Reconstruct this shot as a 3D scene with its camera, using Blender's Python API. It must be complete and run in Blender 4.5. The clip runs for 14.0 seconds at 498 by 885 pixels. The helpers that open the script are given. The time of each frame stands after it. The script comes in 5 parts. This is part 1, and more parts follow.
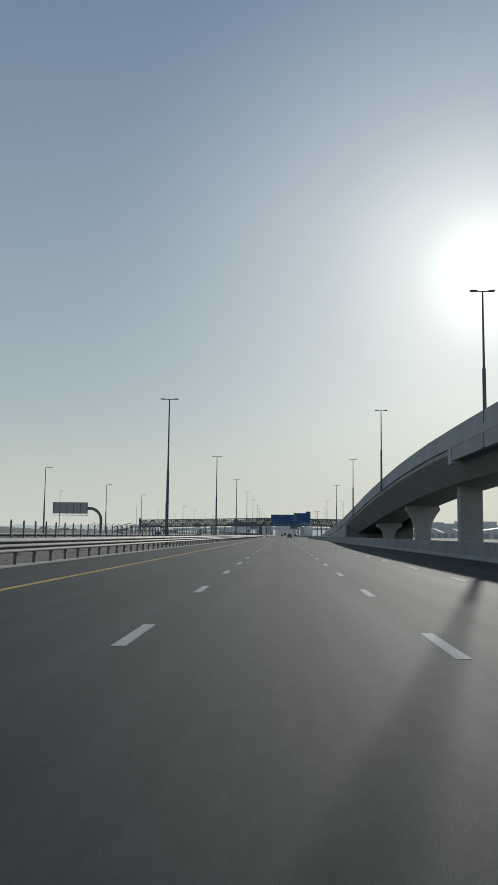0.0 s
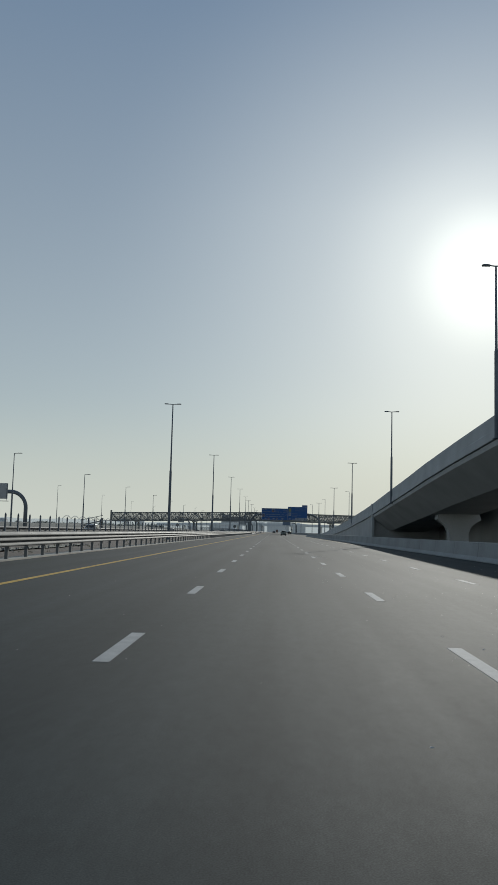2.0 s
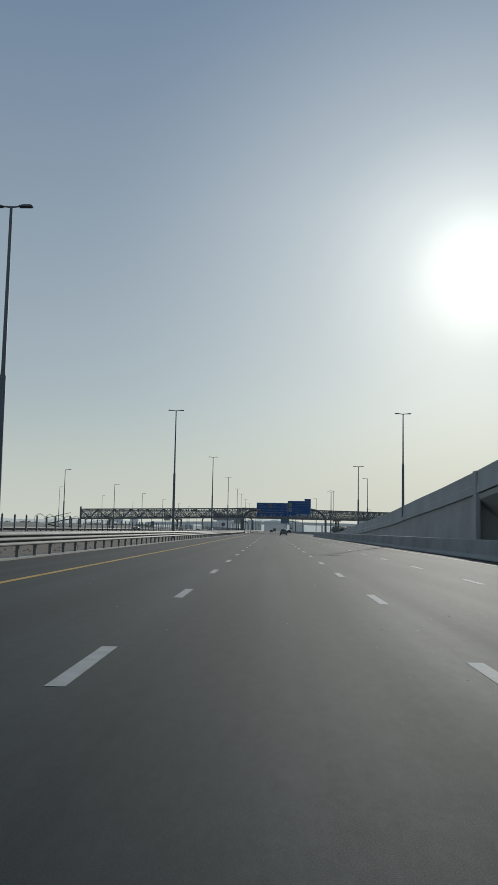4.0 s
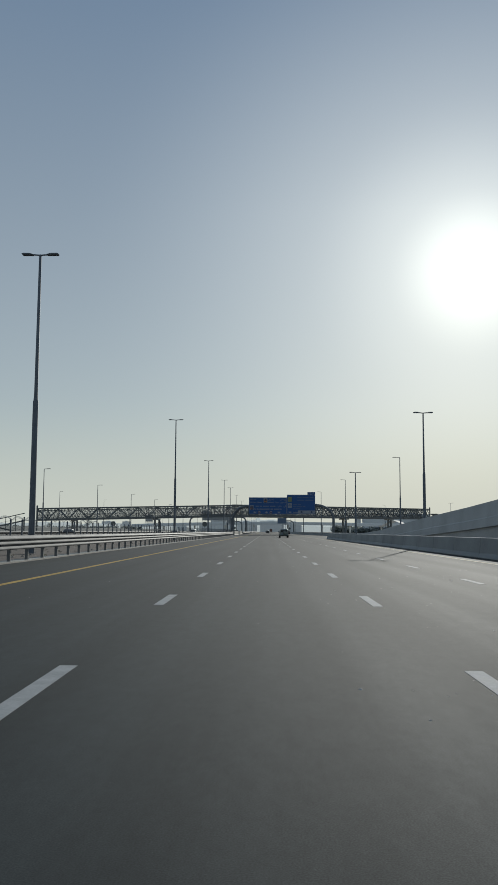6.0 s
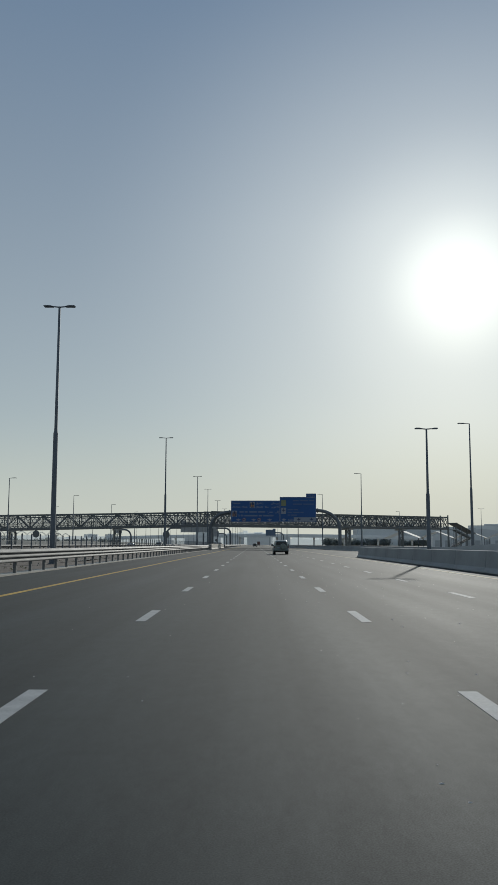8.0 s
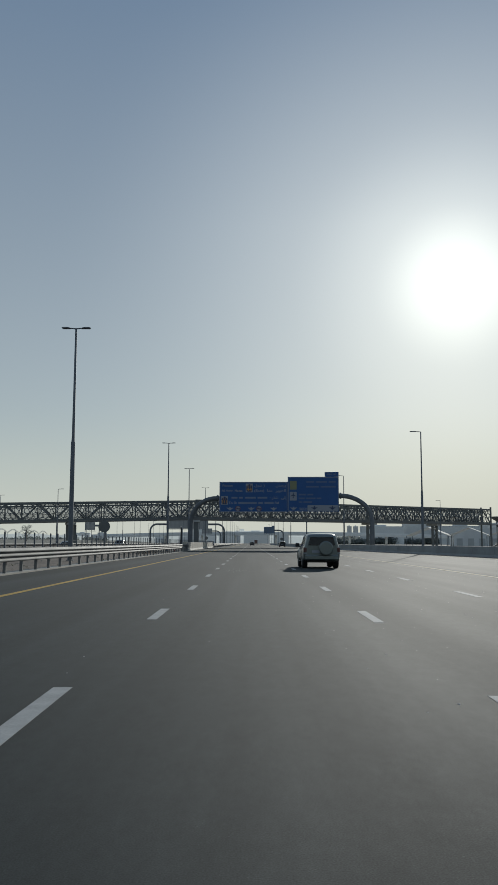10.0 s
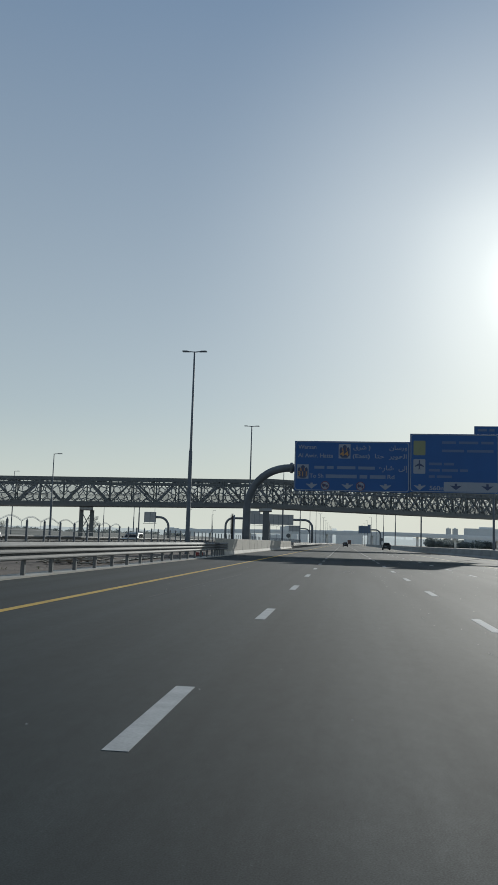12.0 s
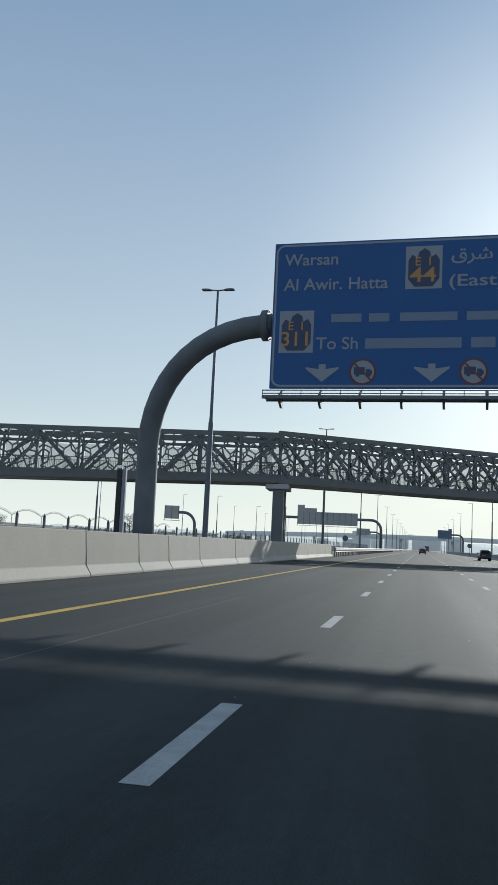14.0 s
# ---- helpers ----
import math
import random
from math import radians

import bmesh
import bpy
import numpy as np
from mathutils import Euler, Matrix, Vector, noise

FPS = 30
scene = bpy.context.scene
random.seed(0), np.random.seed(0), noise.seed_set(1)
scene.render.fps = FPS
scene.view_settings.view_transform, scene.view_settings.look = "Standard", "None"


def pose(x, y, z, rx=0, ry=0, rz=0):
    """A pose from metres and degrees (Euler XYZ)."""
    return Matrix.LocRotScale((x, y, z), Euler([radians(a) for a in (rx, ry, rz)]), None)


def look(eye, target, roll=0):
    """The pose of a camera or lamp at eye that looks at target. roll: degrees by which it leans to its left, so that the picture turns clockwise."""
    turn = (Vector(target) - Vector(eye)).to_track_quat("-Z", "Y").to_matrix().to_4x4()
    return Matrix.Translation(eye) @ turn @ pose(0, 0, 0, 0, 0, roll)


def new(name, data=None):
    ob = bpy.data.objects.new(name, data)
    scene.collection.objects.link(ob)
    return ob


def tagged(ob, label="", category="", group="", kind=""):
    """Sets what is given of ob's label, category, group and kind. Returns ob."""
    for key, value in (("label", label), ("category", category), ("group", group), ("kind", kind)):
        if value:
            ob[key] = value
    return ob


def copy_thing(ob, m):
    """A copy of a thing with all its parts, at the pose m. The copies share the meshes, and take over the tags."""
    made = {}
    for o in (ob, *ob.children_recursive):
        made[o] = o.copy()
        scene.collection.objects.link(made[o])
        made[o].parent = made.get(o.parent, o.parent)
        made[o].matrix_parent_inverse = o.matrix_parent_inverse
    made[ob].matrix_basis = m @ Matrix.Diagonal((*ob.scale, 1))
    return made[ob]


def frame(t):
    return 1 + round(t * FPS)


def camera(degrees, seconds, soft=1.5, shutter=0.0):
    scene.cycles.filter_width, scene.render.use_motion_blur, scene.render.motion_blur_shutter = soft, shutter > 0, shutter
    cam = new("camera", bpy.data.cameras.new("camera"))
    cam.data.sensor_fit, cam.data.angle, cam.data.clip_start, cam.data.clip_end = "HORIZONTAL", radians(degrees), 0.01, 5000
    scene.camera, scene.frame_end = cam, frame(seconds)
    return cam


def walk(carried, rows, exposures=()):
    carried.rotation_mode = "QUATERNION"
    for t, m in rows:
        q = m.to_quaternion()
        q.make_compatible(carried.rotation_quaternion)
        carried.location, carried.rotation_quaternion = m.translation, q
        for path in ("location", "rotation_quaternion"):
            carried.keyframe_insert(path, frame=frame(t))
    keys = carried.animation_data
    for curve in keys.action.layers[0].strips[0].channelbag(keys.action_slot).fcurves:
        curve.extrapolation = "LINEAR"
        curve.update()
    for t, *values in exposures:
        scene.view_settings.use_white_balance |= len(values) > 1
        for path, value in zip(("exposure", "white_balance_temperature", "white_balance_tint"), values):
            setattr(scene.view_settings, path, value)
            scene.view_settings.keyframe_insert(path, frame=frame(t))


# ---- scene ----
cam = camera(32.77, 14.0)
PATH = [
    (0, (0.030, -0.243, 1.276), (-0.758, 19.627, 3.436), 0.65),
    (0.5, (-0.026, 15.935, 1.285), (-0.754, 35.802, 3.486), 0.47),
    (1, (-0.036, 32.026, 1.292), (-0.712, 51.902, 3.438), 0.71),
    (1.5, (-0.126, 48.432, 1.298), (-0.751, 68.313, 3.409), 0.91),
    (2, (-0.178, 64.388, 1.294), (-0.800, 84.272, 3.373), 1.47),
    (2.5, (-0.129, 80.553, 1.288), (-0.730, 100.439, 3.357), 1.21),
    (3, (-0.116, 96.711, 1.280), (-0.699, 116.597, 3.347), 1.28),
    (5.5, (0.001, 177.158, 1.276), (-0.450, 197.051, 3.320), 0.46),
    (6, (0.048, 193.110, 1.272), (-0.386, 213.001, 3.356), 0.31),
    (6.5, (0.044, 209.177, 1.270), (-0.355, 229.059, 3.430), 0.70),
    (7, (0.038, 224.999, 1.274), (-0.291, 244.874, 3.515), 0.78),
    (7.5, (0.050, 240.943, 1.278), (-0.187, 260.807, 3.630), 0.50),
    (8, (0.081, 256.702, 1.281), (-0.053, 276.563, 3.666), 0.16),
    (8.5, (0.056, 272.534, 1.284), (0.081, 292.398, 3.658), 0.03),
    (11, (-0.304, 351.720, 1.291), (-0.660, 371.579, 3.633), 0.62),
    (11.5, (-0.377, 367.604, 1.319), (-1.667, 387.427, 3.644), 0.92),
    (12, (-0.456, 383.551, 1.305), (-2.716, 403.291, 3.594), 1.79),
    (12.5, (-0.508, 399.655, 1.307), (-3.652, 419.274, 3.584), 2.31),
    (13, (-0.497, 415.521, 1.298), (-4.267, 435.032, 3.552), 2.71),
    (13.5, (-0.440, 431.308, 1.321), (-4.560, 450.748, 3.585), 2.80),
    (13.7, (-0.352, 437.917, 1.284), (-4.541, 457.340, 3.564), 2.56),
    (14, (-0.399, 447.640, 1.278), (-4.422, 467.094, 3.592), 2.80),
]
walk(cam, [(t, look(eye, target, roll)) for t, eye, target, roll in PATH],
     exposures=[(0.0, 0.0, 6200, 6), (11.0, -0.08, 6200, 6), (12.0, 0.15, 6150, 6), (13.0, 0.5, 6050, 6), (13.5, 0.58, 6010, 6), (14.0, 0.58, 5980, 6)])

# ---------------------------------------------------------------- light
SUN_AZ, SUN_EL = 13.9, 16.65          # degrees to the right of +y, above the horizon
world = bpy.data.worlds.new("world")
scene.world = world
world.use_nodes = True
wn, wl = world.node_tree.nodes, world.node_tree.links
sky = wn.new("ShaderNodeTexSky")
sky.sky_type = "NISHITA"
sky.sun_disc = False
sky.sun_elevation, sky.sun_rotation = radians(SUN_EL), radians(SUN_AZ)
sky.air_density, sky.dust_density, sky.ozone_density = 1.0, 0.5, 3.0
haze = wn.new("ShaderNodeMix")                       # dusty air evens the sky out
haze.data_type = "RGBA"
where, height = wn.new("ShaderNodeTexCoord"), wn.new("ShaderNodeSeparateXYZ")
layer, rise = wn.new("ShaderNodeMix"), wn.new("ShaderNodeMapRange")
layer.data_type = "RGBA"
layer.inputs["A"].default_value, layer.inputs["B"].default_value = (10.5, 10.6, 9.4, 1), (3.55, 4.85, 6.7, 1)
rise.inputs["From Min"].default_value, rise.inputs["From Max"].default_value = 0.0, 0.6
wl.new(where.outputs["Generated"], height.inputs[0])
wl.new(height.outputs["Z"], rise.inputs["Value"])
wl.new(rise.outputs[0], layer.inputs["Factor"])
thick = wn.new("ShaderNodeMapRange")                 # the air is dustiest close to the ground
thick.interpolation_type = "SMOOTHSTEP"
thick.inputs["From Min"].default_value, thick.inputs["From Max"].default_value = 0.0, 0.16
thick.inputs["To Min"].default_value, thick.inputs["To Max"].default_value = 0.96, 0.6
wl.new(height.outputs["Z"], thick.inputs["Value"])
wl.new(thick.outputs[0], haze.inputs["Factor"])
wl.new(layer.outputs["Result"], haze.inputs["B"])
wl.new(sky.outputs[0], haze.inputs["A"])
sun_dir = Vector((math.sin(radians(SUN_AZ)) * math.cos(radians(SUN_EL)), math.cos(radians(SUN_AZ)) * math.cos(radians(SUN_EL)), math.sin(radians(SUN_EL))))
# glow round the sun: dusty air, and lens bloom painted into the sky
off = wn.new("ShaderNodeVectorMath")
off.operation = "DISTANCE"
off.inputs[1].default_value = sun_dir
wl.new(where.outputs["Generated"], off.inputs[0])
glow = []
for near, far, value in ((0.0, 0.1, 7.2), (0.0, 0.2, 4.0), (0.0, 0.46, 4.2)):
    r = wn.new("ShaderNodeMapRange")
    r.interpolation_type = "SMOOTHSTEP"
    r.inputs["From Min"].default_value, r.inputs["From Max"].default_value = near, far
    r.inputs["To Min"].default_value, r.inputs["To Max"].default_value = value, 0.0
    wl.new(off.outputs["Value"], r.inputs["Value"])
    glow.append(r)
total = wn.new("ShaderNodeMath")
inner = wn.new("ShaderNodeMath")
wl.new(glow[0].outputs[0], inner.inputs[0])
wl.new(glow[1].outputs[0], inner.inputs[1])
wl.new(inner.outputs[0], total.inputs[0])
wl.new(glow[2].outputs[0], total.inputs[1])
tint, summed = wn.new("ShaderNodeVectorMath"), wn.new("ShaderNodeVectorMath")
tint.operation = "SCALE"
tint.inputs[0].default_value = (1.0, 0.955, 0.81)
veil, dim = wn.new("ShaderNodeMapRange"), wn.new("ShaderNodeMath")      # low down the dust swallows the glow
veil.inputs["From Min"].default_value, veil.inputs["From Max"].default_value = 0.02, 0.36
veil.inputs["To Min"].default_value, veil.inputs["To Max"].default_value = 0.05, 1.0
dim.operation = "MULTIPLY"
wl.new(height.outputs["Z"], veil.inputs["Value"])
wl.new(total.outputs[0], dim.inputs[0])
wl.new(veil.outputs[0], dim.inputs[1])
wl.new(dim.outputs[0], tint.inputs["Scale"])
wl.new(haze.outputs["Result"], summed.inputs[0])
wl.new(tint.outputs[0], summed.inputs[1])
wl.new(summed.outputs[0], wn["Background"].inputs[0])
wn["Background"].inputs[1].default_value = 0.058
sun = new("sun", bpy.data.lights.new("sun", "SUN"))
sun.data.energy, sun.data.angle, sun.data.color = 2.4, radians(0.53), (1.0, 0.935, 0.84)
sun.matrix_world = look(sun_dir * 900, (0, 0, 0))


# ---------------------------------------------------------------- materials
def material(name, color, rough=0.6, metal=0.0, var=0.15, scale=3.0, fine=40.0, bump=0.1, spec=0.5, tint=None, rand=0.0, coat=0.0):
    """Two scales of noise over a base colour, with fine relief; rand shifts the value from object to object."""
    m = bpy.data.materials.new(name)
    m.use_nodes = True
    n, l = m.node_tree.nodes, m.node_tree.links
    b = n["Principled BSDF"]
    b.inputs["Roughness"].default_value, b.inputs["Metallic"].default_value = rough, metal
    b.inputs["Specular IOR Level"].default_value = spec
    b.inputs["Coat Weight"].default_value = coat
    co = n.new("ShaderNodeTexCoord")
    big, small = n.new("ShaderNodeTexNoise"), n.new("ShaderNodeTexNoise")
    big.inputs["Scale"].default_value, big.inputs["Detail"].default_value = scale, 5
    small.inputs["Scale"].default_value, small.inputs["Detail"].default_value = fine, 3
    for t in (big, small):
        l.new(co.outputs["Object"], t.inputs["Vector"])
    mix = n.new("ShaderNodeMix")
    mix.data_type = "RGBA"
    dark = [c * (1 - var) for c in color]
    light = list(tint) if tint else [min(1, c * (1 + var)) for c in color]
    mix.inputs["A"].default_value, mix.inputs["B"].default_value = (*dark, 1), (*light, 1)
    add = n.new("ShaderNodeMath")
    add.operation = "MULTIPLY_ADD"
    l.new(small.outputs[0], add.inputs[0])
    add.inputs[1].default_value = 0.5
    ramp = n.new("ShaderNodeMapRange")
    ramp.inputs[1].default_value, ramp.inputs[2].default_value = 0.45, 1.05
    l.new(big.outputs[0], add.inputs[2])
    l.new(add.outputs[0], ramp.inputs[0])
    l.new(ramp.outputs[0], mix.inputs["Factor"])
    out = mix.outputs["Result"]
    if rand:
        info, val = n.new("ShaderNodeObjectInfo"), n.new("ShaderNodeMapRange")
        val.inputs[3].default_value, val.inputs[4].default_value = 1 - rand, 1 + rand
        l.new(info.outputs["Random"], val.inputs[0])
        hsv = n.new("ShaderNodeHueSaturation")
        l.new(val.outputs[0], hsv.inputs["Value"])
        l.new(out, hsv.inputs["Color"])
        out = hsv.outputs[0]
    l.new(out, b.inputs["Base Color"])
    if bump:
        bp = n.new("ShaderNodeBump")
        bp.inputs["Strength"].default_value, bp.inputs["Distance"].default_value = bump, 0.02
        l.new(small.outputs[0], bp.inputs["Height"])
        l.new(bp.outputs[0], b.inputs["Normal"])
    rr = n.new("ShaderNodeMapRange")
    rr.inputs[3].default_value, rr.inputs[4].default_value = max(0, rough - 0.08), min(1, rough + 0.08)
    l.new(big.outputs[0], rr.inputs[0])
    l.new(rr.outputs[0], b.inputs["Roughness"])
    return m


def asphalt_material():
    """Dark asphalt: stone grain, wheel tracks and stains drawn out along y."""
    m = bpy.data.materials.new("asphalt")
    m.use_nodes = True
    n, l = m.node_tree.nodes, m.node_tree.links
    b = n["Principled BSDF"]
    b.inputs["Specular IOR Level"].default_value = 0.13
    co = n.new("ShaderNodeTexCoord")
    value = None
    for size, scale, detail, lo, hi in (((1.1, 0.012, 1), 1.0, 6, 0.8, 1.22), ((0.5, 0.06, 1), 1.0, 4, 0.88, 1.12), ((1, 0.35, 1), 7.0, 5, 0.92, 1.08), ((1, 0.4, 1), 22.0, 2, 0.94, 1.06), ((1, 1, 1), 110.0, 3, 0.72, 1.28), ((1, 1, 1), 48.0, 1, 1.0, 1.6)):
        mp, t, r = n.new("ShaderNodeMapping"), n.new("ShaderNodeTexNoise"), n.new("ShaderNodeMapRange")
        mp.inputs["Scale"].default_value = size
        t.inputs["Scale"].default_value, t.inputs["Detail"].default_value = scale, detail
        r.inputs[1].default_value, r.inputs[2].default_value, r.inputs[3].default_value, r.inputs[4].default_value = *((0.7, 0.85) if hi > 1.5 else (0.3, 0.7)), lo, hi
        l.new(co.outputs["Object"], mp.inputs[0])
        l.new(mp.outputs[0], t.inputs["Vector"])
        l.new(t.outputs[0], r.inputs[0])
        if value is None:
            value = r.outputs[0]
        else:
            mul = n.new("ShaderNodeMath")
            mul.operation = "MULTIPLY"
            l.new(value, mul.inputs[0])
            l.new(r.outputs[0], mul.inputs[1])
            value = mul.outputs[0]
    hsv = n.new("ShaderNodeHueSaturation")
    hsv.inputs["Color"].default_value = (0.0345, 0.042, 0.042, 1)
    l.new(value, hsv.inputs["Value"])
    l.new(hsv.outputs[0], b.inputs["Base Color"])
    rr = n.new("ShaderNodeMapRange")
    rr.inputs[1].default_value, rr.inputs[2].default_value, rr.inputs[3].default_value, rr.inputs[4].default_value = 0.6, 1.4, 0.84, 0.78
    l.new(value, rr.inputs[0])
    l.new(rr.outputs[0], b.inputs["Roughness"])
    return m


def scuff_material():
    """Pale ground-in dust: streaks drawn out along y that thin out towards the patch's rim."""
    m = material("ground_in_grit", (0.36, 0.36, 0.34), 0.9, 0, 0.2, 4, 60, 0.0, 0.2)
    n, l = m.node_tree.nodes, m.node_tree.links
    co, mp, t, r = n.new("ShaderNodeTexCoord"), n.new("ShaderNodeMapping"), n.new("ShaderNodeTexNoise"), n.new("ShaderNodeMapRange")
    mp.inputs["Scale"].default_value = (5.0, 1.2, 1)
    t.inputs["Scale"].default_value, t.inputs["Detail"].default_value = 2.0, 8
    r.inputs[1].default_value, r.inputs[2].default_value, r.inputs[4].default_value = 0.46, 0.78, 0.75
    l.new(co.outputs["Object"], mp.inputs[0])
    l.new(mp.outputs[0], t.inputs["Vector"])
    l.new(t.outputs[0], r.inputs[0])
    rim, ball, far = n.new("ShaderNodeMapping"), n.new("ShaderNodeVectorMath"), n.new("ShaderNodeMapRange")
    rim.inputs["Location"].default_value, rim.inputs["Scale"].default_value = (-1, -1, 0), (2, 2, 0)
    ball.operation = "LENGTH"
    far.interpolation_type = "SMOOTHSTEP"
    far.inputs[1].default_value, far.inputs[2].default_value, far.inputs[3].default_value, far.inputs[4].default_value = 0.15, 0.98, 1.0, 0.0
    l.new(co.outputs["Generated"], rim.inputs[0])
    l.new(rim.outputs[0], ball.inputs[0])
    l.new(ball.outputs["Value"], far.inputs[0])
    mul = n.new("ShaderNodeMath")
    mul.operation = "MULTIPLY"
    l.new(r.outputs[0], mul.inputs[0])
    l.new(far.outputs[0], mul.inputs[1])
    l.new(mul.outputs[0], n["Principled BSDF"].inputs["Alpha"])
    return m


ASPHALT = asphalt_material()
WHITE_LINE = material("worn_white_paint", (0.4, 0.4, 0.385), 0.8, 0, 0.28, 3.0, 40, 0.1, 0.2)
YELLOW_LINE = material("yellow_road_paint", (0.58, 0.37, 0.08), 0.8, 0, 0.25, 1.2, 30, 0.1, 0.2)
CREAM_LINE = material("cream_road_paint", (0.45, 0.39, 0.24), 0.8, 0, 0.25, 1.2, 30, 0.1, 0.2)
CONCRETE = material("concrete", (0.42, 0.388, 0.33), 0.8, 0, 0.14, 0.5, 14, 0.15, rand=0.06)
CONCRETE_DARK = material("weathered_concrete", (0.43, 0.435, 0.43), 0.85, 0, 0.18, 0.3, 8, 0.15)
GALV = material("galvanised_steel", (0.165, 0.165, 0.16), 0.72, 0.1, 0.12, 1.5, 20, 0.03)
POLE = material("grey_pole_paint", (0.125, 0.142, 0.162), 0.65, 0.0, 0.25, 1.3, 20, 0.03)
STEEL = material("dark_bridge_steel", (0.135, 0.147, 0.15), 0.5, 0.2, 0.15, 0.7, 12, 0.03)
SAND = material("sand", (0.29, 0.255, 0.205), 0.95, 0, 0.3, 0.06, 1.5, 0.3, tint=(0.36, 0.32, 0.26))
SCRUB = material("dusty_scrub", (0.11, 0.115, 0.095), 0.95, 0, 0.35, 0.08, 2.0, 0.3, tint=(0.2, 0.195, 0.16))
SOIL = material("median_soil", (0.075, 0.053, 0.038), 0.95, 0, 0.4, 0.5, 5, 0.5, tint=(0.145, 0.106, 0.078))
# sign blue greyed part-way to carry the veil of lens glare
BLUE = material("greyed_sign_blue", (0.033, 0.1, 0.28), 0.55, 0, 0.08, 0.6, 10, 0.0, spec=0.25)
SIGN_WHITE = material("sign_white", (0.25, 0.28, 0.335), 0.5, 0, 0.04, 2, 20, 0.0)
SCUFF = material("pale_scuff", (0.1, 0.103, 0.1), 0.85, 0, 0.5, 0.8, 20, 0.0, 0.2)
SCUFF_PATCH = scuff_material()
SIGN_DULL = material("dull_sign_lettering", (0.085, 0.135, 0.255), 0.5, 0, 0.05, 2, 20, 0.0)
SIGN_NAME = material("worn_sign_lettering", (0.15, 0.2, 0.3), 0.5, 0, 0.05, 2, 20, 0.0)
SIGN_ORANGE = material("sign_orange", (0.42, 0.23, 0.07), 0.5, 0, 0.04, 2, 20, 0.0)
SIGN_YELLOW = material("sign_yellow", (0.2, 0.22, 0.12), 0.5, 0, 0.04, 2, 20, 0.0)
SIGN_DARK = material("sign_dark", (0.03, 0.05, 0.12), 0.5, 0, 0.05, 2, 20, 0.0)
SIGN_RED = material("sign_red", (0.13, 0.03, 0.04), 0.5, 0, 0.05, 2, 20, 0.0)
ALU = material("sign_back_aluminium", (0.34, 0.35, 0.36), 0.5, 0.5, 0.1, 1, 10, 0.0)
RUBBER = material("tyre_rubber", (0.015, 0.015, 0.015), 0.85, 0, 0.2, 4, 60, 0.1)
SILVER = material("silver_green_car_paint", (0.16, 0.185, 0.18), 0.3, 0.45, 0.04, 1, 30, 0.0, coat=0.6)
CAR_WHITE = material("white_car_paint", (0.7, 0.7, 0.69), 0.3, 0, 0.03, 1, 30, 0.0, coat=0.5)
CAR_DARK = material("dark_car_paint", (0.03, 0.035, 0.04), 0.3, 0.2, 0.05, 1, 30, 0.0, coat=0.6)
GLASS = material("tinted_glass", (0.012, 0.014, 0.016), 0.06, 0, 0.1, 1, 10, 0.0, spec=0.8)
# metallic brightness stands in for daylight showing through the solid cabin
SIDE_GLASS = material("bright_side_glass", (0.26, 0.285, 0.29), 0.08, 0.75, 0.06, 1, 10, 0.0, spec=0.8)
LAMP_RED = material("red_lamp_plastic", (0.075, 0.018, 0.018), 0.3, 0, 0.1, 6, 60, 0.0)
BLACK = material("black_plastic", (0.02, 0.02, 0.02), 0.5, 0, 0.1, 4, 40, 0.05)
CHROME = material("bright_metal", (0.6, 0.6, 0.6), 0.25, 1.0, 0.05, 4, 40, 0.0)
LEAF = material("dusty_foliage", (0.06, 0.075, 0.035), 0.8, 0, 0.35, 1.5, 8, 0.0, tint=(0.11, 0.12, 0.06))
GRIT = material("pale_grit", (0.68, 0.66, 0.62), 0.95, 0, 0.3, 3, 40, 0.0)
# much paler copy of LEAF, with the distance haze mixed into its colour
LEAF_FAR = material("haze_paled_foliage", (0.24, 0.265, 0.25), 0.9, 0, 0.25, 0.1, 2, 0.0, tint=(0.36, 0.385, 0.37))
# BLUE greyed for the distant sign: haze painted into the panel colour
BLUE_FAR = material("haze_greyed_sign_blue", (0.13, 0.18, 0.26), 0.7, 0, 0.06, 0.6, 10, 0.0, spec=0.25)
TENT = material("white_fabric", (0.78, 0.78, 0.76), 0.7, 0, 0.05, 0.3, 4, 0.0)
for leafy in (LEAF, LEAF_FAR, TENT):        # thin leaves and cloth let the low sun through
    n, l = leafy.node_tree.nodes, leafy.node_tree.links
    thin, blend = n.new("ShaderNodeBsdfTranslucent"), n.new("ShaderNodeMixShader")
    b = n["Principled BSDF"]
    l.new(b.inputs["Base Color"].links[0].from_socket, thin.inputs["Color"])
    l.new(b.outputs[0], blend.inputs[1])
    l.new(thin.outputs[0], blend.inputs[2])
    l.new(blend.outputs[0], n["Material Output"].inputs["Surface"])
DRY_WOOD = material("dry_branches", (0.3, 0.26, 0.21), 0.9, 0, 0.3, 3, 20, 0.2)
SEAM = material("worn_seam", (0.075, 0.073, 0.068), 0.85, 0, 0.25, 2, 20, 0.1)
BARK = material("bark", (0.14, 0.11, 0.08), 0.9, 0, 0.3, 3, 20, 0.3)
CLADDING = material("pale_cladding", (0.66, 0.67, 0.67), 0.7, 0, 0.1, 0.2, 3, 0.0)
RIM = material("dull_alloy", (0.24, 0.25, 0.25), 0.5, 0.4, 0.08, 4, 40, 0.0)
# near-white: the haze over far walls and the overpass is in this colour
FAR = material("haze_paled_distance", (0.8, 0.81, 0.8), 0.9, 0, 0.12, 0.02, 0.3, 0.0, rand=0.1)
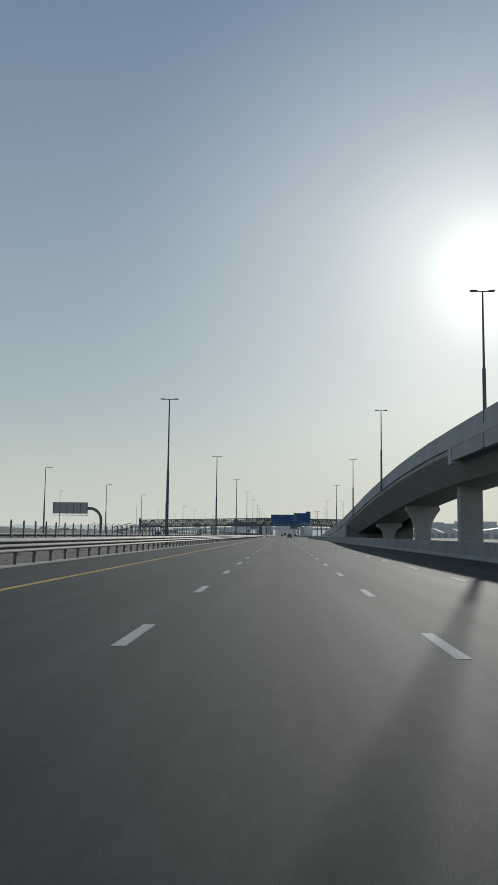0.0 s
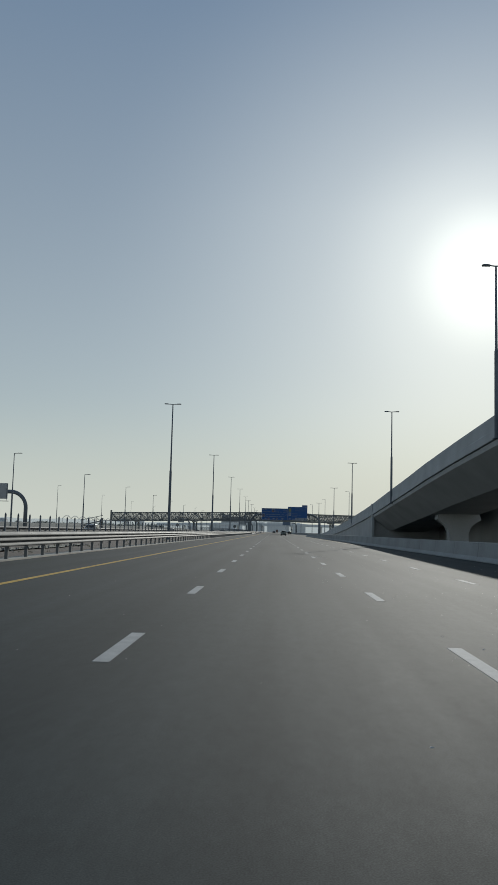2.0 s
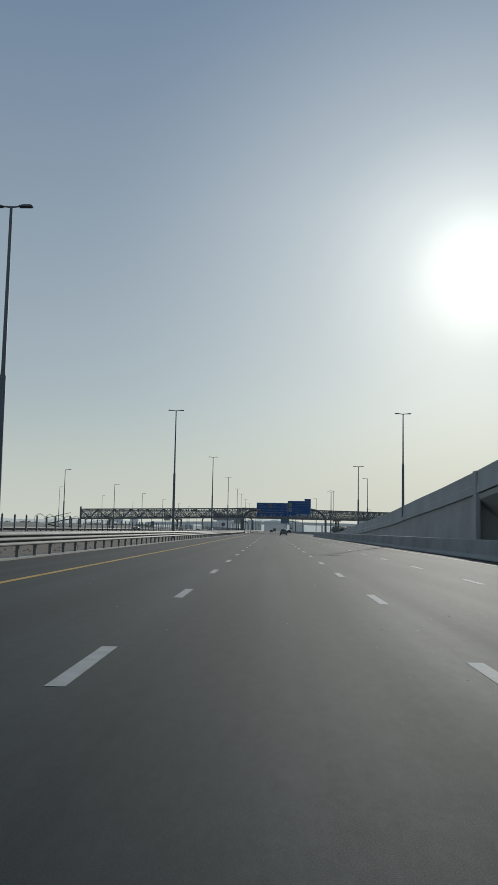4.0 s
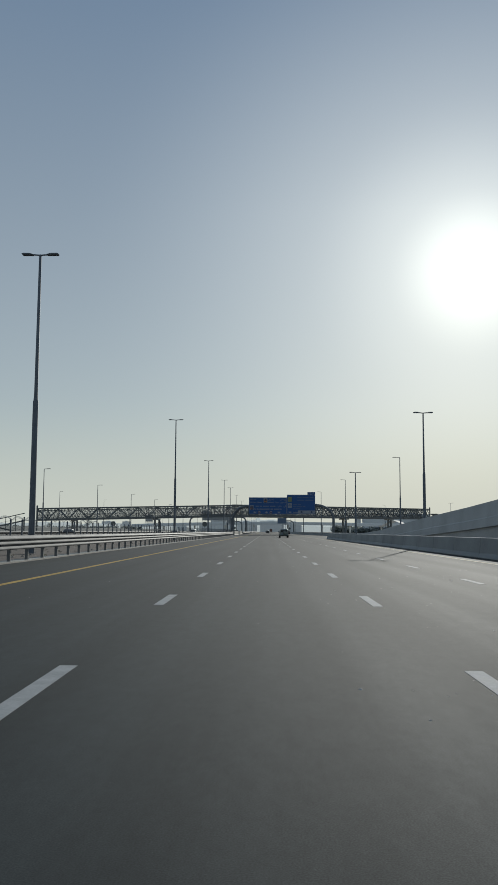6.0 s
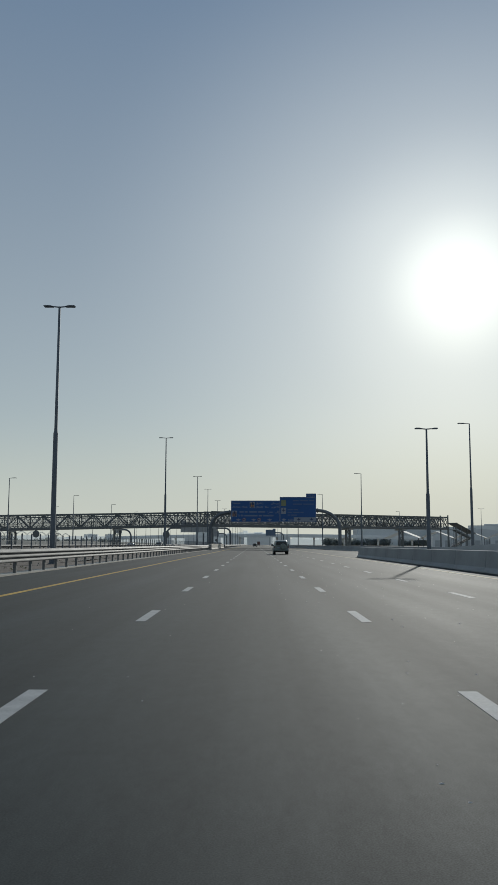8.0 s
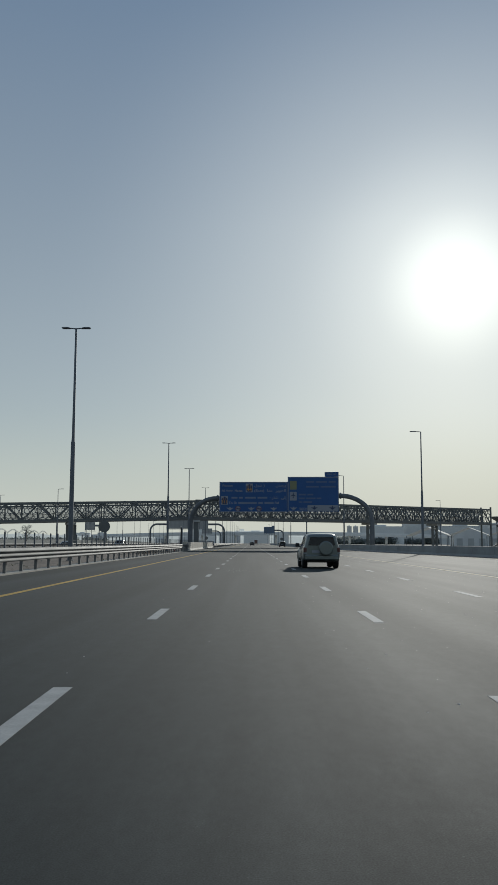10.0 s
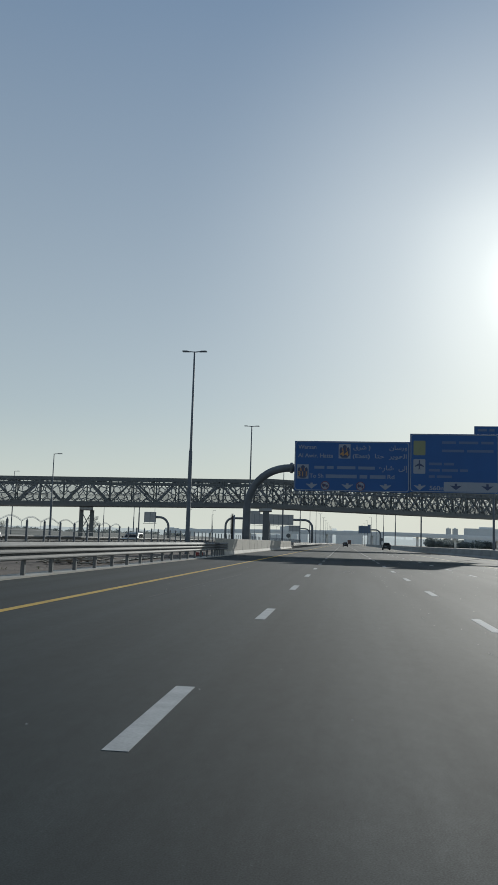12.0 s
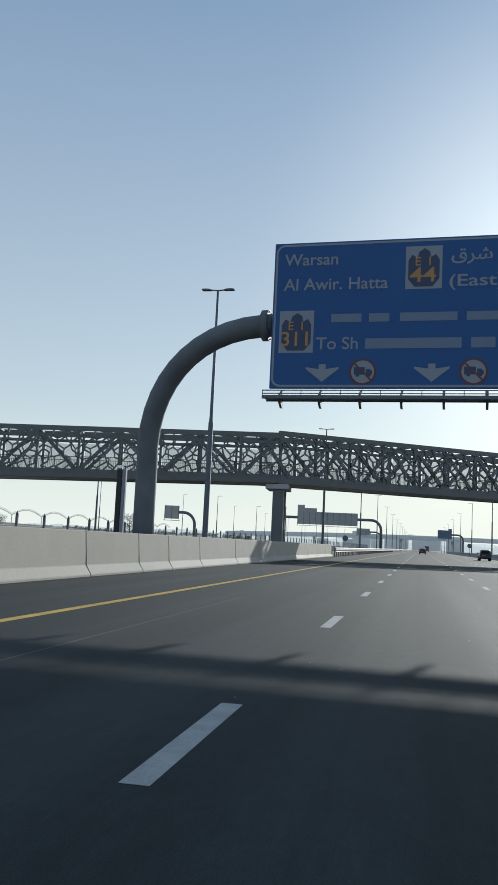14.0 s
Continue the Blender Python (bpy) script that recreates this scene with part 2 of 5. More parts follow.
CONCRETE_GREY = material("stained_grey_concrete", (0.29, 0.3, 0.3), 0.85, 0, 0.22, 0.4, 10, 0.15, rand=0.08)
CONCRETE_COOL = material("cool_grey_concrete", (0.44, 0.455, 0.46), 0.8, 0, 0.16, 0.4, 12, 0.15)
# wall colour lifted to imitate the haze in front of these buildings
HAZY = material("haze_paled_render", (0.7, 0.72, 0.72), 0.8, 0, 0.1, 0.05, 1, 0.0, rand=0.12)
# no lamp: the emission paints pale distance haze onto the backdrop
HORIZON = material("glowing_horizon_haze", (0.6, 0.6, 0.58), 0.9, 0, 0.08, 0.01, 0.2, 0.0)
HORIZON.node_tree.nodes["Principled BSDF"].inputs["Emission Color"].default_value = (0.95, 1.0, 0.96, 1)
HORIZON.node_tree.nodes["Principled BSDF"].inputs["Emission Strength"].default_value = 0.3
SCREEN_GLASS = material("dusty_wind_screen", (0.5, 0.5, 0.52), 0.3, 0, 0.1, 0.5, 6, 0.0)
SCREEN_GLASS.node_tree.nodes["Principled BSDF"].inputs["Alpha"].default_value = 0.3
WINDOW = material("dark_window", (0.05, 0.06, 0.07), 0.15, 0, 0.1, 1, 10, 0.0)
WATER = material("shallow_water", (0.05, 0.045, 0.04), 0.06, 0, 0.2, 1.0, 10, 0.0)
KERB_RED = material("faded_kerb_red", (0.33, 0.06, 0.05), 0.8, 0, 0.25, 2, 30, 0.1)
RED_BOX = material("rust_red_paint", (0.15, 0.085, 0.07), 0.6, 0, 0.15, 0.6, 8, 0.0)


# ---------------------------------------------------------------- mesh helpers
def empty(name, m=None, **tags):
    ob = new(name)
    if m is not None:
        ob.matrix_world = m
    return tagged(ob, **tags)


def part(name, bm, mat, parent=None, label=""):
    me = bpy.data.meshes.new(name)
    bmesh.ops.recalc_face_normals(bm, faces=bm.faces)
    bm.to_mesh(me)
    bm.free()
    for some in mat if isinstance(mat, (list, tuple)) else (mat,):
        me.materials.append(some)
    ob = new(name, me)
    ob.parent = parent
    if label:
        ob["label"] = label
    return ob


def box(bm, x0, y0, z0, x1, y1, z1, bevel=0.0):
    m = Matrix.LocRotScale(((x0 + x1) / 2, (y0 + y1) / 2, (z0 + z1) / 2), None, (abs(x1 - x0), abs(y1 - y0), abs(z1 - z0)))
    made = bmesh.ops.create_cube(bm, size=1, matrix=m)["verts"]
    if bevel:
        edges = {e for v in made for e in v.link_edges}
        bmesh.ops.bevel(bm, geom=list(edges), offset=bevel, segments=1, affect="EDGES")
    return made


def beam(bm, a, b, w, h=None, up=(0, 0, 1)):
    """A square bar from a to b, w wide and h high."""
    h = h or w
    a, b = Vector(a), Vector(b)
    d = (b - a).normalized()
    s = d.cross(Vector(up))
    if s.length < 1e-3:
        s = d.cross(Vector((1, 0, 0)))
    s.normalize()
    t = s.cross(d)
    v = [bm.verts.new(p + s * w / 2 * i + t * h / 2 * j) for p in (a, b) for i, j in ((-1, -1), (1, -1), (1, 1), (-1, 1))]
    for f in ((0, 1, 2, 3), (7, 6, 5, 4), (0, 4, 5, 1), (1, 5, 6, 2), (2, 6, 7, 3), (3, 7, 4, 0)):
        bm.faces.new([v[i] for i in f])


def tube(bm, pts, radii, n=12, cap=True):
    """A round tube along points, with a radius at each."""
    pts = [Vector(p) for p in pts]
    if not isinstance(radii, (list, tuple)):
        radii = [radii] * len(pts)
    rings, ref = [], None
    for i, p in enumerate(pts):
        d = (pts[min(i + 1, len(pts) - 1)] - pts[max(i - 1, 0)]).normalized()
        if ref is None:
            ref = Vector((0, 1, 0)) if abs(d.y) < 0.9 else Vector((1, 0, 0))
        s = (ref - d * ref.dot(d)).normalized()
        t = d.cross(s)
        ref = s
        rings.append([bm.verts.new(p + (s * math.cos(2 * math.pi * k / n) + t * math.sin(2 * math.pi * k / n)) * radii[i]) for k in range(n)])
    for a, b in zip(rings, rings[1:]):
        for k in range(n):
            f = bm.faces.new((a[k], a[(k + 1) % n], b[(k + 1) % n], b[k]))
            f.smooth = True
    if cap:
        bm.faces.new(rings[0][::-1])
        bm.faces.new(rings[-1])


def sweep(bm, profile, stations, closed=True, caps=True):
    """A profile of (x, z) placed at stations (x, y, z) along y."""
    rows = [[bm.verts.new((sx + px, sy, sz + pz)) for px, pz in profile] for sx, sy, sz in stations]
    n = len(profile)
    for a, b in zip(rows, rows[1:]):
        for k in range(n if closed else n - 1):
            bm.faces.new((a[k], a[(k + 1) % n], b[(k + 1) % n], b[k]))
    if caps and closed:
        bm.faces.new(rows[0][::-1])
        bm.faces.new(rows[-1])


def prism(bm, outline, y0, y1):
    """An outline of (x, z) drawn out from y0 to y1."""
    a = [bm.verts.new((x, y0, z)) for x, z in outline]
    b = [bm.verts.new((x, y1, z)) for x, z in outline]
    n = len(outline)
    for k in range(n):
        bm.faces.new((a[k], a[(k + 1) % n], b[(k + 1) % n], b[k]))
    bm.faces.new(a)
    bm.faces.new(b[::-1])


def sheet(bm, rows):
    """A surface through rows of points."""
    g = [[bm.verts.new(p) for p in row] for row in rows]
    for a, b in zip(g, g[1:]):
        for k in range(len(a) - 1):
            bm.faces.new((a[k], a[k + 1], b[k + 1], b[k]))


def lerp_table(table, x):
    return float(np.interp(x, [r[0] for r in table], [r[1] for r in table]))


def shared(name, me, parent, m):
    ob = new(name, me)
    ob.parent = parent
    ob.matrix_local = m
    return ob


# ---------------------------------------------------------------- ground and roads
bm = bmesh.new()
sheet(bm, [[(x, y, -0.06) for x in (-2400, -600, -120, -41, -8, 30, 120, 600, 2400)] for y in (-300, 0, 300, 600, 1000, 1800, 4200)])
tagged(part("ground", bm, SAND), "pale dusty sand plain reaching the horizon", "ground", kind="structure")

OUTER = [(-120, 25.0), (340, 25.0), (444, 18.0), (560, 13.6), (900, 12.6), (1700, 12.6)]     # right edge of the paved area, by y
bm = bmesh.new()
ys = [-120, 0, 100, 200, 300, 340, 370, 400, 444, 480, 520, 560, 700, 900, 1700]
sheet(bm, [[(-10.0, y, 0), (-4, y, 0), (4, y, 0), (9.3, y, 0), (min(11.5, lerp_table(OUTER, y)), y, 0), (lerp_table(OUTER, y), y, 0)] for y in ys])
tagged(part("road", bm, ASPHALT), "dark grey asphalt motorway with four marked lanes", "road", kind="structure")
bm = bmesh.new()
sheet(bm, [[(-38.5, y, -0.01), (-30, y, -0.01), (-20.3, y, -0.01)] for y in (-120, 200, 500, 900, 1700)])
tagged(part("road_opposite", bm, ASPHALT), "dark asphalt of the opposite carriageway behind the fence", "road", kind="structure")
bm = bmesh.new()
sheet(bm, [[(x, y, -0.03 + 0.05 * noise.noise((x * 0.4, y * 0.15, 0))) for x in (-20.3, -18, -16, -14, -12.2, -10.4)] for y in range(-60, 1000, 4)])
tagged(part("median_ground", bm, SOIL), "bare brown soil of the median strip", "ground", kind="structure")

SCUFFS = ((2.15, 111.2, 0.95, 2.4), (-1.05, 360.4, 1.2, 2.6), (-0.3, 423.0, 1.1, 3.0), (5.6, 288.0, 1.4, 4.0))      # x, y, width, length

# painted lines
lines = empty("lane_markings", label="white dashed and yellow solid lane lines painted on asphalt", category="road marking", kind="structure")
bm = bmesh.new()
box(bm, -0.085, 0, 0.001, 0.085, 2.35, 0.004)
dash_mesh = part("lane_dash", bm, WHITE_LINE, lines).data
bpy.data.objects.remove(bpy.data.objects["lane_dash"])
# the left and right rows were painted out of step half way along
DRIFT = {-1.82: [(150, 0.0), (215, -0.32), (285, -0.35), (350, 0.0)], 1.95: [(150, 0.0), (215, 0.27), (285, 0.2), (350, 0.0)], 5.38: [(0, 0.0)]}
for x, first in ((-1.82, 0.45), (1.95, -0.12), (5.38, -2.4)):
    for k in range(0, 84):
        y = first + 9.031 * k
        shared("lane_dash", dash_mesh, lines, pose(x, y + lerp_table(DRIFT[x], y), 0))
for x, y0, mat, name in ((-6.13, -60, YELLOW_LINE, "yellow_edge_line"), (9.2, 150, CREAM_LINE, "pale_edge_line")):
    bm = bmesh.new()
    sheet(bm, [[(x - 0.1, y, 0.006), (x + 0.1, y, 0.006)] for y in (y0, 200, 500, 1000, 1700)])
    part(name, bm, mat, lines)
bm = bmesh.new()
sheet(bm, [[(lerp_table(OUTER, y) - 2.2, y, 0.006), (lerp_table(OUTER, y) - 2.0, y, 0.006)] for y in (345, 400, 444, 500, 560, 700, 1000)])
part("pale_edge_line", bm, CREAM_LINE, lines)
# thin pale scratch in the asphalt beside the yellow line
bm = bmesh.new()
sheet(bm, [[(x - 0.014, y, 0.005), (x + 0.014, y, 0.005)] for x, y in ((-4.66, 402), (-4.55, 407), (-4.47, 410.3), (-4.37, 413.3), (-4.3, 416))])
part("scratch", bm, SCUFF, lines, "thin pale scratch in the asphalt")

# pale scuffed patches where grit was ground into the asphalt
for x, y, w, l in SCUFFS:
    bm = bmesh.new()
    sheet(bm, [[(x + w * u, y + l * v, 0.0045) for u in (-0.5, 0, 0.5)] for v in (-0.5, 0, 0.5)])
    bmesh.ops.transform(bm, matrix=Matrix.Translation((-x, -y, 0)), verts=bm.verts)
    patch = part("scuff", bm, SCUFF_PATCH, lines, "pale scuffed patch of ground-in grit")
    patch.location = (x, y, 0)

# strip of concrete under the guard rail
bm = bmesh.new()
sweep(bm, [(-0.45, -0.05), (0.25, -0.05), (0.25, 0.05), (-0.45, 0.06)], [(-9.95, y, 0) for y in (-40, 200, 456)])
tagged(part("rail_kerb", bm, CONCRETE), "low pale concrete strip along the guard rail", "kerb", kind="structure")

# ---------------------------------------------------------------- guard rail
THRIE = [(0, 0.50), (0.1, 0.54), (0.1, 0.575), (0.0, 0.67), (0.0, 0.685), (0.1, 0.725), (0.1, 0.76), (0.0, 0.855), (0.0, 0.87), (0.1, 0.91), (0.1, 0.945), (0.0, 1.05)]


def rail_profile():
    back = [(x - 0.02, z) for x, z in reversed(THRIE)]
    return THRIE + back


def guard_rail(name, x, y0, y1, pitch, face=1, label=""):
    rail = empty(name, pose(x, y0, 0), label=label, category="guard rail")
    bm = bmesh.new()
    sweep(bm, [(px * face, pz) for px, pz in rail_profile()], [(0, 0, 0), (0, pitch * 2 - 0.006, 0)])
    rail_mesh = part("rail", bm, GALV, rail).data
    bm = bmesh.new()
    box(bm, -0.16, -0.07, 0.0, -0.04, 0.07, 0.98, 0.01)
    box(bm, -0.05, -0.05, 0.6, 0.0, 0.05, 0.95)
    post_mesh = part("post", bm, GALV, rail).data
    if face < 0:
        post_mesh.transform(Matrix.Scale(-1, 4, (1, 0, 0)))
    n = int((y1 - y0) / pitch)
    for k in range(1, n + 1):
        shared("post", post_mesh, rail, pose(0, pitch * k, 0))
        if k % 2 == 0 and k < n:
            shared("rail", rail_mesh, rail, pose(0, pitch * k, 0))
    return rail


guard_rail("guard_rail", -9.86, 14.24, 445.4, 2.4625, 1, "galvanised triple-wave steel guard rail on short posts")
# the last few posts before the concrete stand closer
end_rail = empty("guard_rail_end", pose(-9.86, 445.0, 0), label="closely spaced steel posts where the rail meets concrete", category="guard rail")
bm = bmesh.new()
box(bm, -0.16, -0.07, 0.0, -0.04, 0.07, 0.98, 0.01)
close_post = part("post", bm, GALV, end_rail).data
for y in (1.45, 2.7, 3.95, 5.1, 6.1):
    shared("post", close_post, end_rail, pose(0, y, 0))
bm = bmesh.new()
sweep(bm, rail_profile(), [(0, 0.4, 0), (0, 7.3, 0)])
part("rail", bm, GALV, end_rail)

# the rail beyond the concrete barrier, joined
far_rail = empty("guard_rail_far", pose(-9.95, 546, 0), label="pale steel guard rail running on along the median", category="guard rail")
bm = bmesh.new()
sweep(bm, rail_profile(), [(0, 0, 0), (0, 100, 0), (0, 300, 0), (0, 600, 0)])
part("rail", bm, GALV, far_rail)
bm = bmesh.new()
for k in range(0, 90):
    beam(bm, (-0.1, k * 2.425, 0), (-0.1, k * 2.425, 0.95), 0.12)
tagged(part("posts_row", bm, GALV, far_rail), kind="stuff")

# rails on both sides of the opposite carriageway
for x, face in ((-20.6, -1), (-39.2, 1)):
    row = empty("opposite_guard_rail", pose(x, 60, 0), label="steel guard rail beside the opposite carriageway", category="guard rail", group="opposite rails")
    bm = bmesh.new()
    sweep(bm, [(px * face, pz) for px, pz in rail_profile()], [(0, 0, 0), (0, 300, 0), (0, 700, 0)])
    part("rail", bm, GALV, row)
    bm = bmesh.new()
    for k in range(0, 175):
        beam(bm, (-0.1 * face, k * 4, 0), (-0.1 * face, k * 4, 0.95), 0.12)
    tagged(part("posts_row", bm, GALV, row), kind="stuff")

# ---------------------------------------------------------------- concrete barriers
JERSEY = [(0.0, 0.0), (0.0, 0.08), (-0.17, 0.34), (-0.25, 1.36), (-0.85, 1.36), (-0.93, 0.34), (-1.1, 0.08), (-1.1, 0.0)]


def jersey_row(name, x_of, y0, y1, length, scale=1.0, face=1, label="", mat=None):
    row = empty(name, pose(0, y0, 0), label=label, category="barrier")
    y, k = y0, 0
    me = None
    while y < y1 - 0.5:
        if me is None:
            bm = bmesh.new()
            sweep(bm, [(px * face * scale, pz * scale) for px, pz in JERSEY], [(0, 0.02, 0), (0, length - 0.02, 0)])
            bmesh.ops.bevel(bm, geom=[e for e in bm.edges], offset=0.015, segments=1, affect="EDGES")
            me = part("barrier_block", bm, mat or CONCRETE, row).data
            bpy.data.objects.remove(row.children[0])
        a, b = x_of(y), x_of(y + length)
        shared("barrier_block", me, row, pose(a, y - y0, 0.0, 0, 0, -math.degrees(math.atan2(b - a, length))))
        y += length
        k += 1
    return row


# the median barrier was cast in sections of unequal length
JOINTS = (451.5, 453.9, 457.4, 465.0, 471.6, 476.5, 480.2, 485.1, 492.8, 500.1, 507.8, 515.6, 523.2, 530.8, 538.4, 545.2)
median = empty("median_barrier", pose(-9.88, 0, 0, 0, 0, 0.15), label="pale precast concrete median barrier blocks with dark joints", category="barrier")
for a, b in zip(JOINTS, JOINTS[1:]):
    bm = bmesh.new()
    sweep(bm, JERSEY, [(1.18, a + 0.022, 0), (1.18, b - 0.022, 0)])
    bmesh.ops.bevel(bm, geom=list(bm.edges), offset=0.015, segments=1, affect="EDGES")
    part("barrier_block", bm, CONCRETE, median)
jersey_row("right_barrier", lambda y: 10.55, -40, 342, 6.0, 0.74, -1, "low grey concrete barrier beside the hard shoulder", CONCRETE_GREY)
jersey_row("outer_barrier", lambda y: lerp_table(OUTER, y) + 0.1, 300, 900, 6.0, 0.74, -1, "low grey concrete barrier along the merging lane", CONCRETE_GREY)

# ---------------------------------------------------------------- flyover ramp
RAMP_TOP = [(-120, 9.2), (20, 9.9), (55, 10.2), (82, 10.35), (104, 9.9), (121, 9.3), (133, 8.8), (146, 8.1), (169, 6.8), (190, 5.6), (213, 4.55), (230, 3.8), (253, 3.05), (278, 2.3), (300, 1.45), (330, 0.9)]
RX = 14.2                                 # outer face of the parapet beside the motorway
ys_all = [-120, -60, -20, 20, 40, 55, 70, 82, 93, 104, 112, 121, 133, 146, 157, 169, 180, 190, 201, 213, 222, 230, 242, 253, 266, 278, 290, 300, 315, 330]


def ramp_stations(y0, y1, x=RX):
    t = np.array([lerp_table(RAMP_TOP, y) for y in ys_all])
    s = np.convolve(np.pad(t, 1, mode="edge"), [0.25, 0.5, 0.25], "valid")
    return [(x, y, float(z)) for y, z in zip(ys_all, s) if y0 <= y <= y1]


ramp = empty("flyover_ramp", pose(0, 0, 0), label="grey concrete flyover ramp descending on flared piers", category="flyover", kind="structure")
for x, side in ((RX, 1), (24.2, -1)):
    bm = bmesh.new()
    sweep(bm, [(0, 0), (0.0, -0.95), (-0.06 * side, -1.0), (-0.06 * side, -1.58), (0.5 * side, -1.64), (0.5 * side, -0.95), (0.3 * side, 0)], ramp_stations(-120, 330, x))
    part("parapet", bm, CONCRETE_COOL, ramp, "light concrete parapet and edge beam")
bm = bmesh.new()
sweep(bm, [(0.52, -1.1), (0.52, -1.6), (0.06, -1.66), (0.12, -2.0), (2.6, -3.9), (7.4, -3.9), (9.88, -2.0), (9.94, -1.66), (9.48, -1.6), (9.48, -1.1)], ramp_stations(-120, 190))
part("deck_girder", bm, CONCRETE_DARK, ramp, "dark concrete box girder under the deck")
bm = bmesh.new()
sweep(bm, [(0.3, -1.05), (9.7, -1.05), (9.7, -1.14), (0.3, -1.14)], ramp_stations(157, 330))
part("ramp_roadway", bm, ASPHALT, ramp)
bm = bmesh.new()
sheet(bm, [[(x + 0.12, y, -0.05), (x + 0.12, y, max(z - 1.6, 0.0))] for x, y, z in ramp_stations(190, 330)])
sheet(bm, [[(24.08, y, -0.05), (24.08, y, max(z - 1.6, 0.0))] for x, y, z in ramp_stations(157, 330)])
part("retaining_wall", bm, CONCRETE_DARK, ramp, "grey concrete retaining wall")
bm = bmesh.new()
box(bm, RX + 0.13, 189.2, -0.05, 24.05, 190.2, lerp_table(RAMP_TOP, 189) - 1.7)
part("abutment", bm, CONCRETE_DARK, ramp, "grey concrete abutment wall under the end of the deck")
bm = bmesh.new()
box(bm, RX - 0.16, 188.2, 0, RX + 0.2, 189.0, lerp_table(RAMP_TOP, 188.6) + 0.02, 0.03)
part("joint_pilaster", bm, CONCRETE_COOL, ramp, "light concrete pilaster at the joint")
for y, cx, flared in ((49, 19.6, True), (86, 18.95, False), (119, 19.6, True), (156.5, 19.6, True)):
    zt = lerp_table(RAMP_TOP, y) - 3.75
    bm = bmesh.new()
    if flared:
        side = [(1.0, 0.0), (1.0, 1.6)] + [(1.0 + 1.35 * (k / 8) ** 2.2, 1.6 + (zt - 2.3) * k / 8) for k in range(1, 9)] + [(2.25, zt - 0.35), (2.1, zt + 0.1)]
    else:
        side = [(1.12, 0.0), (1.12, zt + 0.2)]
    prism(bm, [(cx - w, h) for w, h in side] + [(cx + w, h) for w, h in reversed(side)], y - 0.8, y + 0.8)
    bmesh.ops.bevel(bm, geom=list(bm.edges), offset=0.06, segments=1, affect="EDGES")
    part("pier", bm, CONCRETE_DARK, ramp, "flared concrete pier" if flared else "straight concrete pier at the expansion joint")
bm = bmesh.new()
zt = lerp_table(RAMP_TOP, 71.5)
box(bm, RX - 0.1, 70.8, zt - 3.0, RX + 0.3, 72.2, zt - 1.3, 0.03)
part("corbel", bm, CONCRETE_COOL, ramp, "light concrete corbel under the parapet joint")


bm = bmesh.new()
sweep(bm, [(-0.04, -1.59), (-0.02, -2.7), (0.3, -2.75), (0.3, -1.6)], ramp_stations(-120, 70) + [(RX, 70.75, lerp_table(RAMP_TOP, 70.75))])
part("deep_fascia", bm, CONCRETE_DARK, ramp, "grey edge panels under the parapet")


# ---------------------------------------------------------------- lamp posts
def lantern(bm, x0, x1, z, s):
    prism(bm, [(x0, z), (x0 + s * 0.2, z + 0.06), (x1 - s * 0.1, z + 0.065), (x1, z + 0.03), (x1 - s * 0.05, z - 0.03), (x0, z - 0.03)], -0.16, 0.16)


def lamp_post(name, height, arms, m, label, group, r=0.17, arm=1.05):
    post = empty(name, m, label=label, category="street lamp", group=group)
    bm = bmesh.new()
    tube(bm, [(0, 0, 0), (0, 0, 0.02), (0, 0, height * 0.5), (0, 0, height * 0.5 + 0.05), (0, 0, height * 0.52), (0, 0, height)], [r * 1.05, r * 1.05, r * 0.9, r * 0.75, r * 0.62, r * 0.42], 10)
    part("shaft", bm, POLE, post)
    bm = bmesh.new()
    box(bm, -0.24, -0.24, 0, 0.24, 0.24, 0.03)
    for a, b in ((-1, -1), (1, -1), (1, 1), (-1, 1)):
        tube(bm, [(a * 0.18, b * 0.18, 0.03), (a * 0.18, b * 0.18, 0.09)], 0.02, 6)
    part("base_plate", bm, POLE, post)
    for s in arms:
        bm = bmesh.new()
        tube(bm, [(0, 0, height - 0.04), (s * 0.3, 0, height - 0.01), (s * arm * 0.42, 0, height)], 0.045, 8)
        bracket = part("arm", bm, POLE, post)
        bm = bmesh.new()
        lantern(bm, s * arm * 0.38, s * arm, height, s)
        part("lantern", bm, POLE, post, "flat grey lantern head")
    return post


LABEL = "tall double-armed grey steel lamp post in the median"
first = lamp_post("street_lamp", 16.8, (-1, 1), pose(-13.1, 25.5, 0), LABEL, "median lamps")
for x, y in ((-13.1, 96.6), (-13.05, 168.7), (-12.85, 239.5), (-12.8, 311.0)):
    copy_thing(first, pose(x, y, 0))
first = lamp_post("street_lamp", 16.8, (-1, 1), pose(-12.95, 380.4, 0), LABEL, "median lamps")
for x, y in ((-13.1, 452.0), (-13.2, 497.7), (-13.15, 560.6)):
    copy_thing(first, pose(x, y, 0))
for k in range(10):
    copy_thing(first, pose(-13.15, 632 + 71.5 * k, 0))
RAMP_LABEL = "double-armed lamp post fixed to the ramp parapet"
first = lamp_post("ramp_lamp", 11.3, (-1, 1), pose(14.28, 59.5, 7.5), RAMP_LABEL, "ramp lamps", 0.14, 0.9)
for x, y, top in ((13.85, 118.2, 18.8), (14.1, 168.3, 16.37), (14.2, 221.6, 14.3), (14.35, 270.6, 12.2)):
    copy_thing(first, pose(x, y, top - 11.3))
lamp_post("ramp_lamp", 10.26, (-1, 1), pose(13.46, 322.2, 0), RAMP_LABEL, "ramp lamps", 0.16, 0.9)
